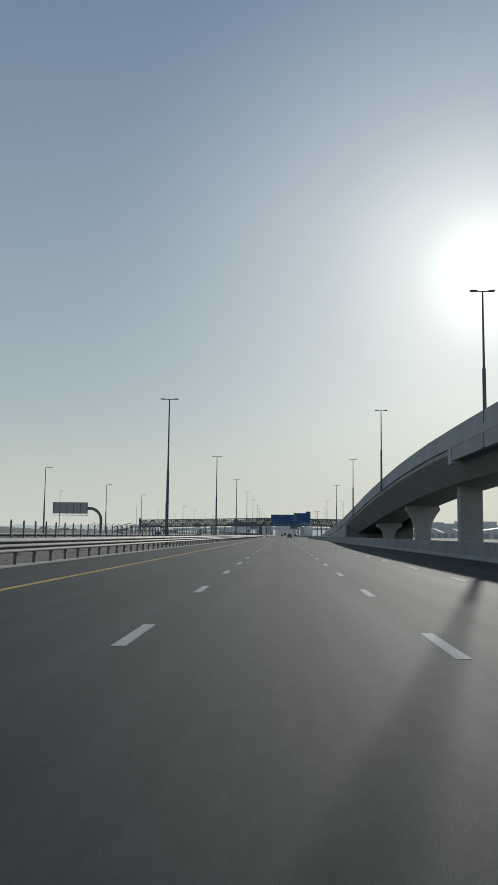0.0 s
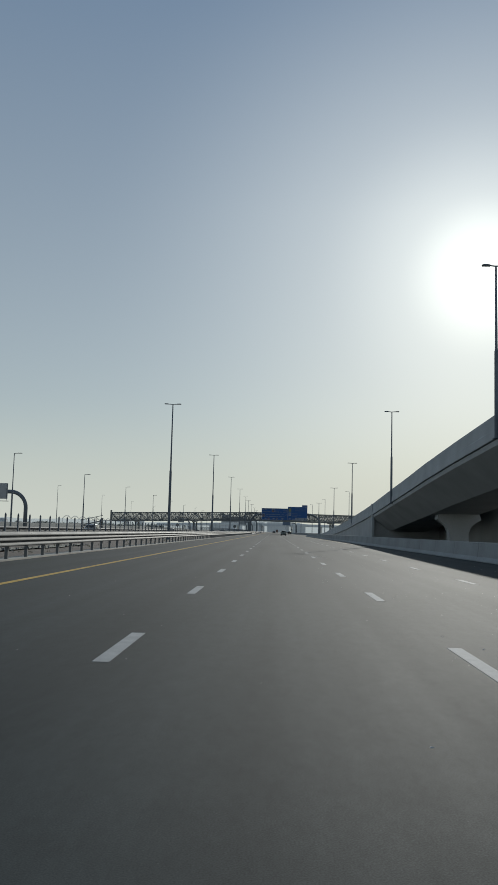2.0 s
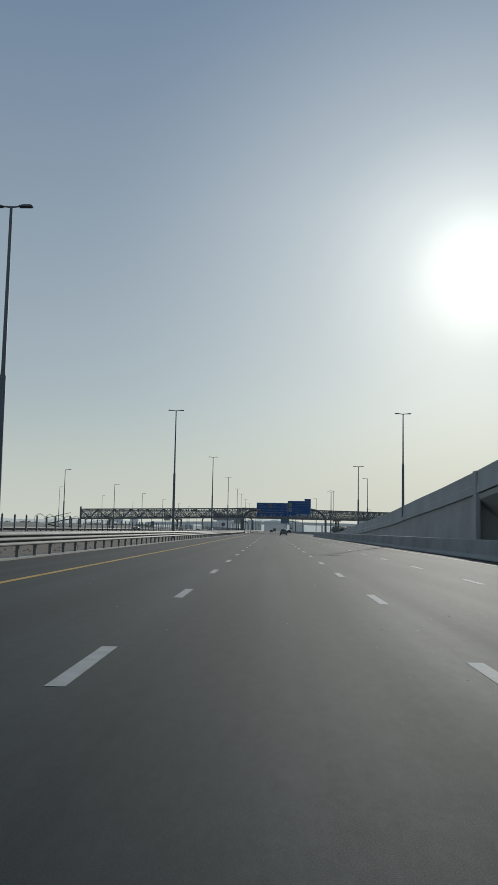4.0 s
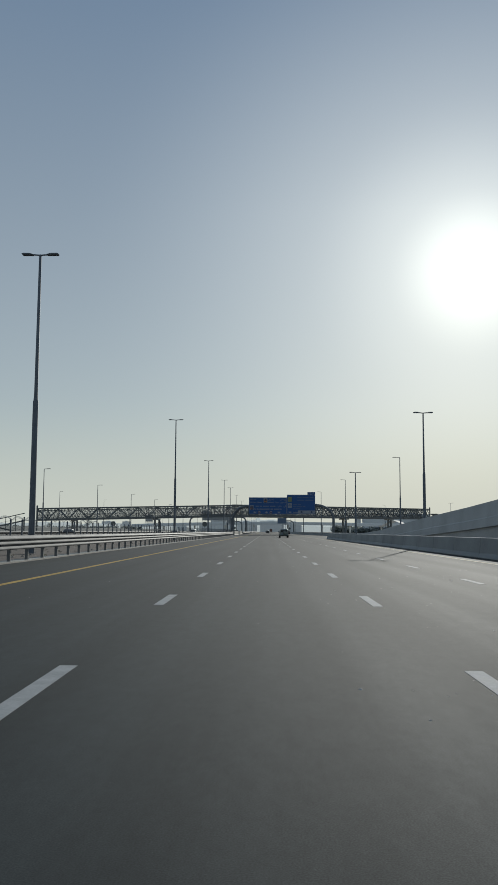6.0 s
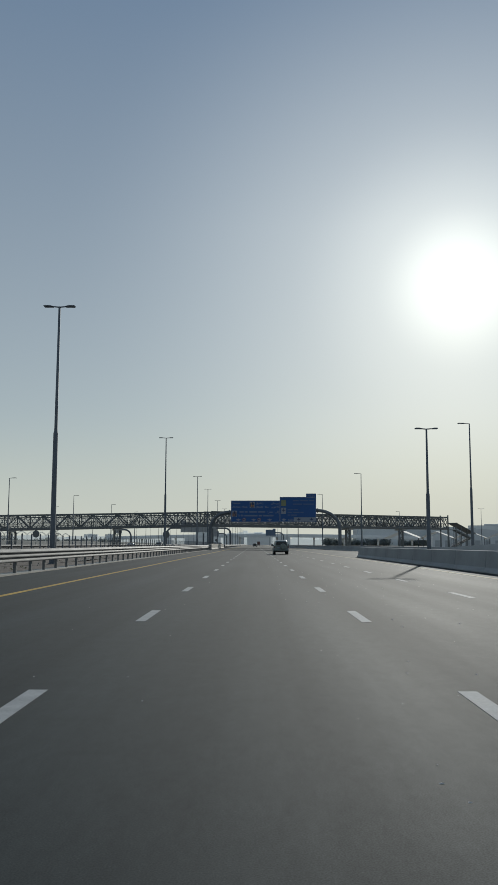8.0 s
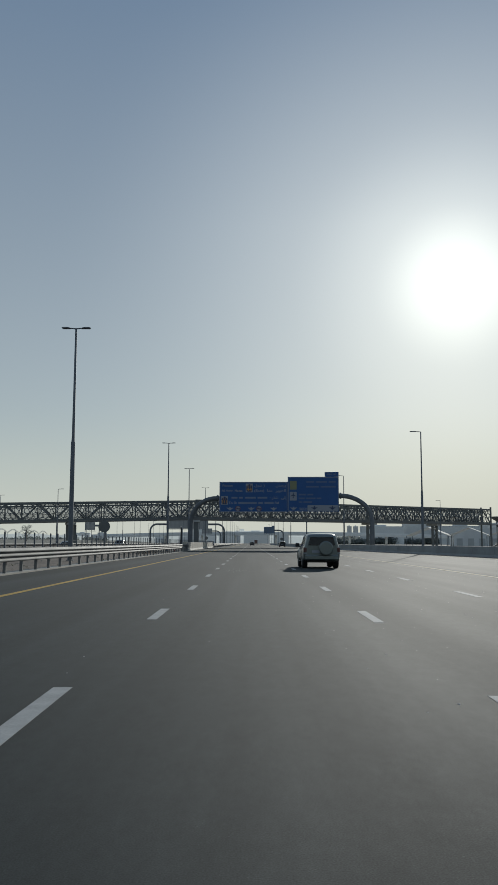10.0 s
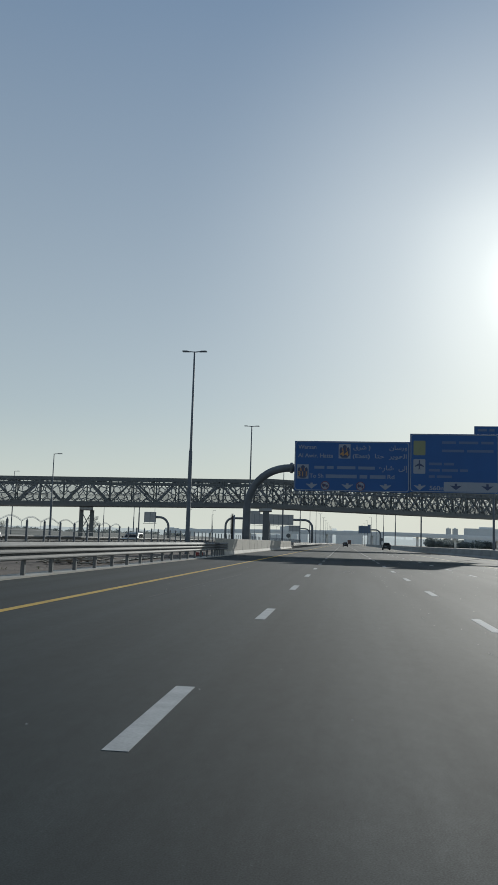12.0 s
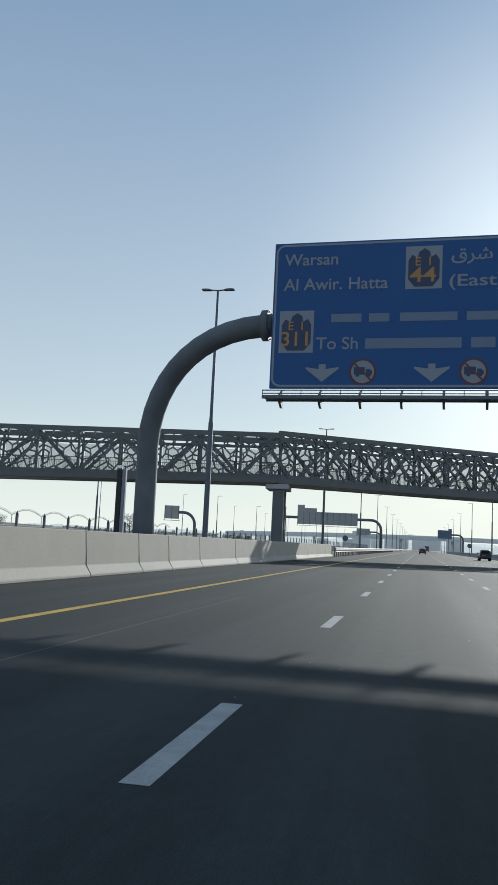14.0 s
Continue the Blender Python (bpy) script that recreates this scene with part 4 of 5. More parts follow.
bridge_pier(34.5, 558.8, 6.92, yr, rows=(2.0,))
bridge_pier(56.0, 573.8, 6.98, yr, rows=(2.0,))


# stair towers at the two ends
def stair_tower(x, y, top, s, yaw):
    tower = empty("stair_tower", pose(x, y, 0, 0, 0, yaw), label="steel stair tower with sloping flights at the bridge end", category="stairs", group="stair towers")
    for px in (0, s * 4.5):
        for py in (0.2, 4.0):
            bm = bmesh.new()
            box(bm, px - 0.2, py - 0.2, 0, px + 0.2, py + 0.2, top + (5.6 if px == 0 else 1.3), 0.02)
            part("tower_post", bm, STEEL, tower)
    for k in range(2):
        bm = bmesh.new()
        z0, z1 = top * (1 - k) / 2, top * (2 - k) / 2
        for yy in (0.3 + 2 * k, 1.8 + 2 * k):
            beam(bm, (s * (4.5 + 10 * (1 - k)), yy, z0 * (0 if k else 1) if k else z0 - top / 2 + top / 2), (s * (4.5 + 10 * k), yy, z1), 0.2, 0.5)
            beam(bm, (s * (4.5 + 10 * (1 - k)), yy, z0 + 1.1), (s * (4.5 + 10 * k), yy, z1 + 1.1), 0.06)
        for i in range(20):
            f = (i + 0.5) / 20
            px = s * (4.5 + 10 * ((1 - k) * (1 - f) + k * f))
            box(bm, px - 0.26, 0.3 + 2 * k, z0 + (z1 - z0) * f - 0.03, px + 0.26, 1.8 + 2 * k, z0 + (z1 - z0) * f + 0.03)
        part("flight", bm, STEEL, tower)
    bm = bmesh.new()
    box(bm, 0, 0.1, top + 0.02, s * 4.7, 4.1, top + 0.3)
    part("landing", bm, CONCRETE_DARK, tower)
    bm = bmesh.new()
    beam(bm, (s * 4.4, 2.1, top + 2.7), (s * 15.5, 2.1, top * 0.45 + 2.6), 4.6, 0.25)
    part("canopy", bm, STEEL, tower, "dark sloping roof over the stairs")
    for px, f in ((7.5, 0.28), (11.0, 0.6), (14.8, 0.94)):
        for py in (0.2, 4.0):
            bm = bmesh.new()
            box(bm, s * px - 0.1, py - 0.1, 0, s * px + 0.1, py + 0.1, top + 2.6 - (top * 0.55 + 0.1) * f, 0.01)
            part("canopy_post", bm, STEEL, tower)


stair_tower(-84.1, 502.5, 4.7, -1, yl)
stair_tower(75.3, 587.3, 7.05, 1, yr)


# ---------------------------------------------------------------- vehicles
def wheel(parent, x, y, r, w, side):
    bm = bmesh.new()
    prof = [(r * 0.62, -w / 2), (r * 0.93, -w / 2), (r, -w * 0.32), (r, w * 0.32), (r * 0.93, w / 2), (r * 0.62, w / 2)]
    n = 28
    rings = [[bm.verts.new((x + o, y + q * math.cos(2 * math.pi * k / n), r + q * math.sin(2 * math.pi * k / n))) for q, o in prof] for k in range(n)]
    for k in range(n):
        a, b = rings[k], rings[(k + 1) % n]
        for i in range(len(prof)):
            f = bm.faces.new((a[i], a[(i + 1) % len(prof)], b[(i + 1) % len(prof)], b[i]))
            f.smooth = True
    body = part("wheel", bm, RUBBER, parent, "black rubber tyre")
    bm = bmesh.new()
    o = side * w * 0.36
    tube(bm, [(x + o - side * 0.03, y, r), (x + o, y, r)], r * 0.61, 24)
    for k in range(8):
        a = 2 * math.pi * k / 8
        beam(bm, (x + o + side * 0.01, y, r), (x + o + side * 0.02, y + r * 0.58 * math.cos(a), r + r * 0.58 * math.sin(a)), 0.07, 0.05, (1, 0, 0))
    tube(bm, [(x + o, y, r), (x + o + side * 0.05, y, r)], r * 0.14, 10)
    part("rim", bm, RIM, body, "silver alloy rim")


def arc_pts(cy, r, a0, a1, z0, n=9):
    return [(cy + r * math.cos(radians(a0 + (a1 - a0) * k / n)), z0 + r * math.sin(radians(a0 + (a1 - a0) * k / n))) for k in range(n + 1)]


def slab(bm, outline, x0, x1, bevel=0.0):
    """A side outline of (y, z) drawn out across the width."""
    a = [bm.verts.new((x0, y, z)) for y, z in outline]
    b = [bm.verts.new((x1, y, z)) for y, z in outline]
    n = len(outline)
    for k in range(n):
        bm.faces.new((a[k], a[(k + 1) % n], b[(k + 1) % n], b[k]))
    caps = [bm.faces.new(a[::-1]), bm.faces.new(b)]
    if bevel:
        bmesh.ops.bevel(bm, geom=list({e for f in caps for e in f.edges}), offset=bevel, segments=3, affect="EDGES")


def car(m, paint, label, length=4.6, width=1.8, height=1.45, belt=0.92, wheel_r=0.32, hood=1.25, boot=0.9, roof=(0.35, -1.05), name="car"):
    """A car on its wheels, nose to +y, with hood and boot lengths; boot 0 is a square tail."""
    top = empty(name, m, label=label, category="car")
    L, hw, wb = length / 2, width / 2, length * 0.29
    sill = wheel_r * 0.95
    low = [(-L, sill + 0.12), (-L + 0.05, sill)] + arc_pts(-wb, wheel_r * 1.2, 180, 0, sill)[0:] + arc_pts(wb, wheel_r * 1.2, 180, 0, sill) + [(L - 0.1, sill), (L, sill + 0.15), (L - 0.02, belt * 0.72), (L - 0.18, belt * 0.86), (L - hood, belt), (-L + 0.06, belt + 0.02), (-L, belt - 0.12)]
    bm = bmesh.new()
    slab(bm, low, -hw, hw, 0.07)
    body = part("body", bm, paint, top)
    bm = bmesh.new()
    box(bm, -hw + 0.2, -L + 0.25, wheel_r * 0.55, hw - 0.2, L - 0.25, belt - 0.15)
    part("underbody", bm, BLACK, top)
    # cabin, narrower at the roof
    tail = -L + 0.08 + boot
    base = [(tail, belt - 0.03), (L - hood + 0.06, belt - 0.03)]
    top_y = (roof[1], roof[0])
    bh, th = hw - 0.05, hw - 0.22
    bm = bmesh.new()
    v = [bm.verts.new(p) for p in ((-bh, base[0][0], base[0][1]), (bh, base[0][0], base[0][1]), (bh, base[1][0], base[1][1]), (-bh, base[1][0], base[1][1]), (-th, top_y[0], height), (th, top_y[0], height), (th, top_y[1], height - 0.02), (-th, top_y[1], height - 0.02))]
    for f in ((3, 2, 1, 0), (4, 5, 6, 7), (0, 1, 5, 4), (1, 2, 6, 5), (2, 3, 7, 6), (3, 0, 4, 7)):
        bm.faces.new([v[i] for i in f])
    bmesh.ops.bevel(bm, geom=list(bm.edges), offset=0.09, segments=3, affect="EDGES")
    for f in bm.faces:
        f.smooth = True
    part("cabin", bm, paint, top)

    def on_side(s, f, g):
        """A point on the cabin's side: f from tail to front, g from belt to roof."""
        y0, y1 = base[0][0] + (top_y[0] - base[0][0]) * g, base[1][0] + (top_y[1] - base[1][0]) * g
        return Vector((s * (bh + (th - bh) * g + 0.008), y0 + (y1 - y0) * f, base[0][1] + (height - base[0][1]) * g))

    def pane(corners, owner, nm="window_pane"):
        bm = bmesh.new()
        c = [Vector(p) for p in corners]
        nrm = (c[1] - c[0]).cross(c[2] - c[0]).normalized() * 0.006
        front, back = [bm.verts.new(p + nrm) for p in c], [bm.verts.new(p - nrm) for p in c]
        for k in range(4):
            bm.faces.new((front[k], front[(k + 1) % 4], back[(k + 1) % 4], back[k]))
        bm.faces.new(front)
        bm.faces.new(back[::-1])
        part(nm, bm, GLASS, owner, "dark tinted glass")

    cuts = [(0.08, 0.32), (0.35, 0.62), (0.65, 0.88)] if boot < 0.3 else [(0.16, 0.5), (0.53, 0.84)]
    for s in (-1, 1):
        for f0, f1 in cuts:
            pane([on_side(s, f0, 0.12), on_side(s, f1, 0.12), on_side(s, f1 - (0.04 if f1 > 0.8 else 0), 0.84), on_side(s, f0 + (0.02 if f0 < 0.2 else 0), 0.84)], top)
    for a, y_in in ((0, -0.012), (1, 0.012)):
        p0, p1 = base[a], (top_y[a], height)
        q = lambda w, g: Vector((w * (bh + (th - bh) * g - 0.12), p0[0] + (p1[0] - p0[0]) * g + y_in, p0[1] + (p1[1] - p0[1]) * g))
        pane([q(-1, 0.14), q(1, 0.14), q(1, 0.86), q(-1, 0.86)], top, "windscreen" if a else "rear_window")
    for s in (-1, 1):
        for y in (-wb, wb):
            wheel(top, s * (hw - 0.12), y, wheel_r, 0.24, s)
            bm = bmesh.new()
            o, i = arc_pts(y, wheel_r * 1.34, 175, 5, sill, 12), arc_pts(y, wheel_r * 1.18, 175, 5, sill, 12)
            ring = o + i[::-1]
            slab(bm, ring, s * (hw - 0.05), s * (hw + 0.035))
            part("wheel_arch", bm, paint, body)
        bm = bmesh.new()
        box(bm, s * (hw + 0.02), L - hood - 0.28, belt + 0.0, s * (hw + 0.24), L - hood - 0.1, belt + 0.2, 0.04)
        beam(bm, (s * (hw - 0.06), L - hood - 0.18, belt + 0.02), (s * (hw + 0.06), L - hood - 0.18, belt + 0.06), 0.06)
        part("wing_mirror", bm, BLACK, top, "black wing mirror")
        bm = bmesh.new()
        box(bm, s * (hw - 0.2), -L - 0.012, belt - 0.36, s * (hw + 0.004), -L + 0.2, belt - 0.04, 0.03)
        part("tail_lamp", bm, LAMP_RED, top, "red tail lamp")
        bm = bmesh.new()
        box(bm, s * (hw - 0.5), L - 0.12, belt * 0.62, s * (hw - 0.06), L + 0.005, belt * 0.74, 0.03)
        part("headlamp", bm, CHROME, top)
        for y in (0.35, -0.75):
            bm = bmesh.new()
            box(bm, s * (hw - 0.01), y - 0.09, belt - 0.14, s * (hw + 0.03), y + 0.09, belt - 0.1, 0.008)
            part("door_handle", bm, BLACK, body)
        bm = bmesh.new()
        box(bm, s * (hw - 0.005), -wb + wheel_r * 1.4, sill + 0.2, s * (hw + 0.015), wb - wheel_r * 1.4, sill + 0.28, 0.006)
        part("side_trim", bm, BLACK, body)
    bm = bmesh.new()
    box(bm, -hw + 0.02, -L - 0.1, sill + 0.02, hw - 0.02, -L + 0.12, sill + 0.26, 0.05)
    part("rear_bumper", bm, paint, top)
    bm = bmesh.new()
    box(bm, -0.26, -L - 0.112, sill + 0.3, 0.26, -L - 0.004, sill + 0.41)
    part("number_plate", bm, SIGN_WHITE, top, "plain white number plate")
    return top



# a tall off-road body: y, floor, low half-width, waist half-width, belt half-width and height, roof half-width and height
STATIONS = (
    (-2.40, 0.56, 0.80, 0.82, 0.78, 1.08, 0.62, 1.58), (-2.36, 0.48, 0.86, 0.89, 0.84, 1.13, 0.66, 1.69), (-2.24, 0.42, 0.89, 0.925, 0.87, 1.16, 0.70, 1.76),
    (-1.8, 0.40, 0.90, 0.94, 0.89, 1.16, 0.73, 1.81), (-0.55, 0.40, 0.90, 0.94, 0.90, 1.11, 0.74, 1.79),
    (-0.2, 0.40, 0.90, 0.94, 0.90, 1.10, 0.73, 1.75), (0.1, 0.40, 0.90, 0.94, 0.90, 1.10, 0.72, 1.67), (0.48, 0.40, 0.90, 0.94, 0.90, 1.09, 0.75, 1.43),
    (0.84, 0.40, 0.90, 0.94, 0.90, 1.08, 0.79, 1.17), (1.8, 0.42, 0.89, 0.93, 0.88, 1.03, 0.78, 1.09),
    (2.2, 0.46, 0.86, 0.89, 0.83, 0.96, 0.72, 1.03), (2.42, 0.56, 0.7, 0.74, 0.7, 0.84, 0.6, 0.9))


def station(y):
    return [float(np.interp(y, [r[0] for r in STATIONS], [r[c] for r in STATIONS])) for c in range(1, 8)]


def half_ring(y):
    """Points of the right half of the body at y, from the floor to the roof's middle."""
    fl, lo, wa, be, bz, ro, rz = station(y)
    side = (bz - fl)
    return [(0, fl), (lo * 0.9, fl), (lo, fl + 0.07), (wa - 0.005, fl + side * 0.3), (wa, fl + side * 0.55), (wa - 0.012, fl + side * 0.8), (be + 0.012, bz - 0.02), (be, bz),
            (be + (ro - be) * 0.5 + 0.012, bz + (rz - bz) * 0.45), (ro + 0.03, rz - (rz - bz) * 0.16), (ro - 0.02, rz - (rz - bz) * 0.06), (ro * 0.8, rz + 0.005), (ro * 0.4, rz + 0.02), (0, rz + 0.025)]


def off_road_car(name, m, paint, label, spare=True, tall=1.0):
    top = empty(name, m, label=label, category="car")
    R, WB = 0.39, 1.33
    bm = bmesh.new()
    ys = sorted(set([r[0] for r in STATIONS] + list(np.linspace(-2.3, 2.3, 24))))
    rings = []
    for y in ys:
        h = half_ring(y)
        rings.append([bm.verts.new((x, y, z * tall)) for x, z in h] + [bm.verts.new((-x, y, z * tall)) for x, z in h[-2:0:-1]])
    n = len(rings[0])
    for a, b in zip(rings, rings[1:]):
        for k in range(n):
            bm.faces.new((a[k], a[(k + 1) % n], b[(k + 1) % n], b[k])).smooth = True
    bm.faces.new(rings[0][::-1])
    bm.faces.new(rings[-1])
    body = part("body", bm, paint, top)
    # wheel openings cut through the sides
    cuts = bmesh.new()
    for y in (-WB, WB):
        for s in (-1, 1):
            tube(cuts, [(s * 0.62, y, R + 0.04), (s * 1.2, y, R + 0.04)], R * 1.19, 28)
    cutter = part("cutter", cuts, BLACK)
    mod = body.modifiers.new("cut", "BOOLEAN")
    mod.object, mod.solver = cutter, "EXACT"
    bpy.context.view_layer.update()
    cut = bpy.data.meshes.new_from_object(body.evaluated_get(bpy.context.evaluated_depsgraph_get()))
    body.modifiers.remove(mod)
    body.data = cut
    bpy.data.objects.remove(cutter)

    def on_body(s, y, v):
        """A point on the greenhouse: v from belt to roof edge."""
        fl, lo, wa, be, bz, ro, rz = station(y)
        p, q, r = Vector((be, bz)), Vector((be + (ro - be) * 0.5 + 0.012, bz + (rz - bz) * 0.45)), Vector((ro + 0.03, rz - (rz - bz) * 0.16))
        e = p.lerp(q, v / 0.52) if v < 0.52 else q.lerp(r, (v - 0.52) / 0.48)
        return Vector((s * (e.x + 0.007), y, e.y * tall))

    def side_pane(s, b0, b1, t0, t1, v0=0.05, v1=0.95):
        bm = bmesh.new()
        rows = [[on_body(s, (b0 + (b1 - b0) * f) * (1 - g) + (t0 + (t1 - t0) * f) * g, v0 + (v1 - v0) * g) for f in np.linspace(0, 1, 9)] for g in np.linspace(0, 1, 7)]
        sheet(bm, rows)
        for f in bm.faces:
            f.smooth = True
        bmesh.ops.solidify(bm, geom=bm.faces[:], thickness=0.004)
        part("window_pane", bm, SIDE_GLASS if spare else GLASS, top, "side glass, mirrored to imitate daylight through the cabin" if spare else "dark tinted glass")

    for s in (-1, 1):
        bm = bmesh.new()
        sheet(bm, [[on_body(s, (-2.12 + 2.92 * f) * (1 - g) + (-2.02 + 2.18 * f) * g, 0.01 + 0.985 * g) - Vector((s * 0.0035, 0, 0)) for f in np.linspace(0, 1, 17)] for g in np.linspace(0, 1, 7)])
        for f in bm.faces:
            f.smooth = True
        bmesh.ops.solidify(bm, geom=bm.faces[:], thickness=0.003)
        part("window_surround", bm, BLACK, body, "black window surround")
        for b0, b1, t0, t1 in ((-2.08, -1.2, -1.98, -1.14), (-1.17, -0.98, -1.11, -0.93), (-0.95, -0.16, -0.9, -0.18), (-0.12, 0.74, -0.14, 0.1)):
            side_pane(s, b0, b1, t0, t1)
        for y in (-WB, WB):
            wheel(top, s * 0.80, y, R, 0.27, s)
            bm = bmesh.new()
            pts = [(s * 0.915, y + R * 1.25 * math.cos(a), R + 0.04 + R * 1.25 * math.sin(a)) for a in np.linspace(-0.12, math.pi + 0.12, 17)]
            tube(bm, pts, [0.012] + [0.034] * 15 + [0.012], 8)
            part("wheel_arch", bm, paint, body)
        bm = bmesh.new()
        box(bm, s * 0.93, 0.4, 1.11 * tall, s * 1.14, 0.52, 1.32 * tall, 0.035)
        beam(bm, (s * 0.86, 0.5, 1.12 * tall), (s * 1.0, 0.5, 1.17 * tall), 0.07)
        part("wing_mirror", bm, BLACK, top, "black wing mirror")
        bm = bmesh.new()
        box(bm, s * 0.74, -2.402, 0.84 * tall, s * 0.929, -2.18, 1.09 * tall, 0.03)
        lamp = part("tail_lamp", bm, LAMP_RED, top, "dark red tail lamp")
        bm = bmesh.new()
        box(bm, s * 0.76, -2.41, 0.76 * tall, s * 0.935, -2.15, 0.815 * tall, 0.02)
        part("reversing_lens", bm, SIGN_WHITE, lamp, "pale lens")
        bm = bmesh.new()
        box(bm, s * 0.45, 2.28, 0.78 * tall, s * 0.72, 2.425, 0.92 * tall, 0.03)
        part("headlamp", bm, CHROME, top)
        for y in (-0.02, -0.86):
            bm = bmesh.new()
            box(bm, s * 0.925, y - 0.1, 0.98 * tall, s * 0.962, y + 0.1, 1.02 * tall, 0.012)
            part("door_handle", bm, BLACK, body)
        bm = bmesh.new()
        box(bm, s * 0.92, -WB + 0.52, 0.64 * tall, s * 0.957, WB - 0.52, 0.77 * tall, 0.015)
        part("side_trim", bm, paint, body)
        bm = bmesh.new()
        box(bm, s * 0.93, -WB + 0.53, 0.755 * tall, s * 0.966, WB - 0.53, 0.775 * tall, 0.006)
        box(bm, s * 0.93, -WB + 0.53, 0.685 * tall, s * 0.966, WB - 0.53, 0.7 * tall, 0.006)
        part("moulding", bm, RIM, top, "pale moulding strip along the doors")
        bm = bmesh.new()
        box(bm, s * 0.80, -WB + 0.5, 0.34, s * 0.99, WB - 0.5, 0.385, 0.018)
        part("side_step", bm, BLACK, top)
        for y in (-0.17, -1.0):
            bm = bmesh.new()
            for z0, z1, x0, x1 in ((0.42, 0.62, 0.9, 0.936), (0.62, 0.85, 0.936, 0.942), (0.85, 1.1, 0.942, 0.915)):
                beam(bm, (s * x0, y, z0 * tall), (s * x1, y, z1 * tall), 0.008, 0.008)
            part("door_gap", bm, BLACK, body)
    for nm, y0, z0, y1, z1, w0, w1 in (("windscreen", 0.82, 1.2, 0.2, 1.625, 0.72, 0.64), ("rear_window", -2.415, 1.2, -2.375, 1.63, 0.68, 0.58)):
        bm = bmesh.new()
        d = 0.02 if y0 > 0 else -0.02
        sheet(bm, [[(-w0, y0 + d, z0 * tall), (0, y0 + d * 1.6, z0 * tall), (w0, y0 + d, z0 * tall)], [(-w1, y1 + d, z1 * tall), (0, y1 + d * 1.6, z1 * tall), (w1, y1 + d, z1 * tall)]])
        bmesh.ops.solidify(bm, geom=bm.faces[:], thickness=0.008)
        part(nm, bm, GLASS, top, "dark tinted glass")
    bm = bmesh.new()
    box(bm, -0.86, -2.5, 0.42, 0.86, -2.25, 0.7, 0.07)
    part("rear_bumper", bm, paint, top)
    bm = bmesh.new()
    box(bm, -0.84, 2.28, 0.42, 0.84, 2.5, 0.68, 0.07)
    part("front_bumper", bm, paint, top)
    bm = bmesh.new()
    box(bm, -0.5, -2.428, 0.8, -0.02, -2.39, 0.92)
    part("number_plate", bm, SIGN_WHITE, top, "plain white number plate")
    if spare:
        bm = bmesh.new()
        tube(bm, [(0.2, -2.64, 1.02), (0.2, -2.61, 1.02), (0.2, -2.4, 1.02)], [0.3, 0.36, 0.37], 28)
        part("spare_wheel_cover", bm, paint, top, "round painted spare wheel cover")
    bm = bmesh.new()
    box(bm, -0.7, -2.1, 0.3, 0.7, 2.1, 0.45, 0.04)
    part("underbody", bm, BLACK, top)
    return top


off_road_car("off_road_car", pose(3.39, 365.6, 0, 0, 0, 1.0), SILVER, "dark silver off-road car with tinted windows in the neighbouring lane", tall=0.975)
off_road_car("people_carrier", pose(0.25, 692, 0), CAR_DARK, "dark people carrier in the middle lane of the motorway", False, 0.92)
off_road_car("people_carrier", pose(9.6, 588, 0), CAR_DARK, "dark people carrier beside the merging lane", False, 0.95)
off_road_car("off_road_car", pose(-25.0, 481.0, -0.01, 0, 0, 180), SILVER, "silver off-road car on the opposite carriageway", False)
car(pose(-27.2, 445, -0.01, 0, 0, 180), CAR_WHITE, "white saloon on the opposite carriageway", name="saloon_car")
car(pose(-28.5, 196, -0.01, 0, 0, 180), CAR_WHITE, "white van-like estate on the opposite carriageway", boot=0.0, height=1.75, belt=1.05, roof=(0.5, -1.95), name="estate_car")
car(pose(-32.0, 330, -0.01, 0, 0, 180), CAR_DARK, "dark saloon on the opposite carriageway", name="saloon_car")

lorry = empty("box_lorry", pose(3.7, 1010, 0), label="box lorry with a reddish back far ahead", category="lorry")
bm = bmesh.new()
box(bm, -1.25, -4, 0.95, 1.25, 2.2, 3.6, 0.05)
part("cargo_box", bm, RED_BOX, lorry)
bm = bmesh.new()
box(bm, -1.15, 2.3, 0.6, 1.15, 4.2, 2.8, 0.12)
part("cab", bm, CAR_WHITE, lorry)
for s in (-1, 1):
    for y in (-2.8, 3.2):
        wheel(lorry, s * 1.05, y, 0.48, 0.3, s)


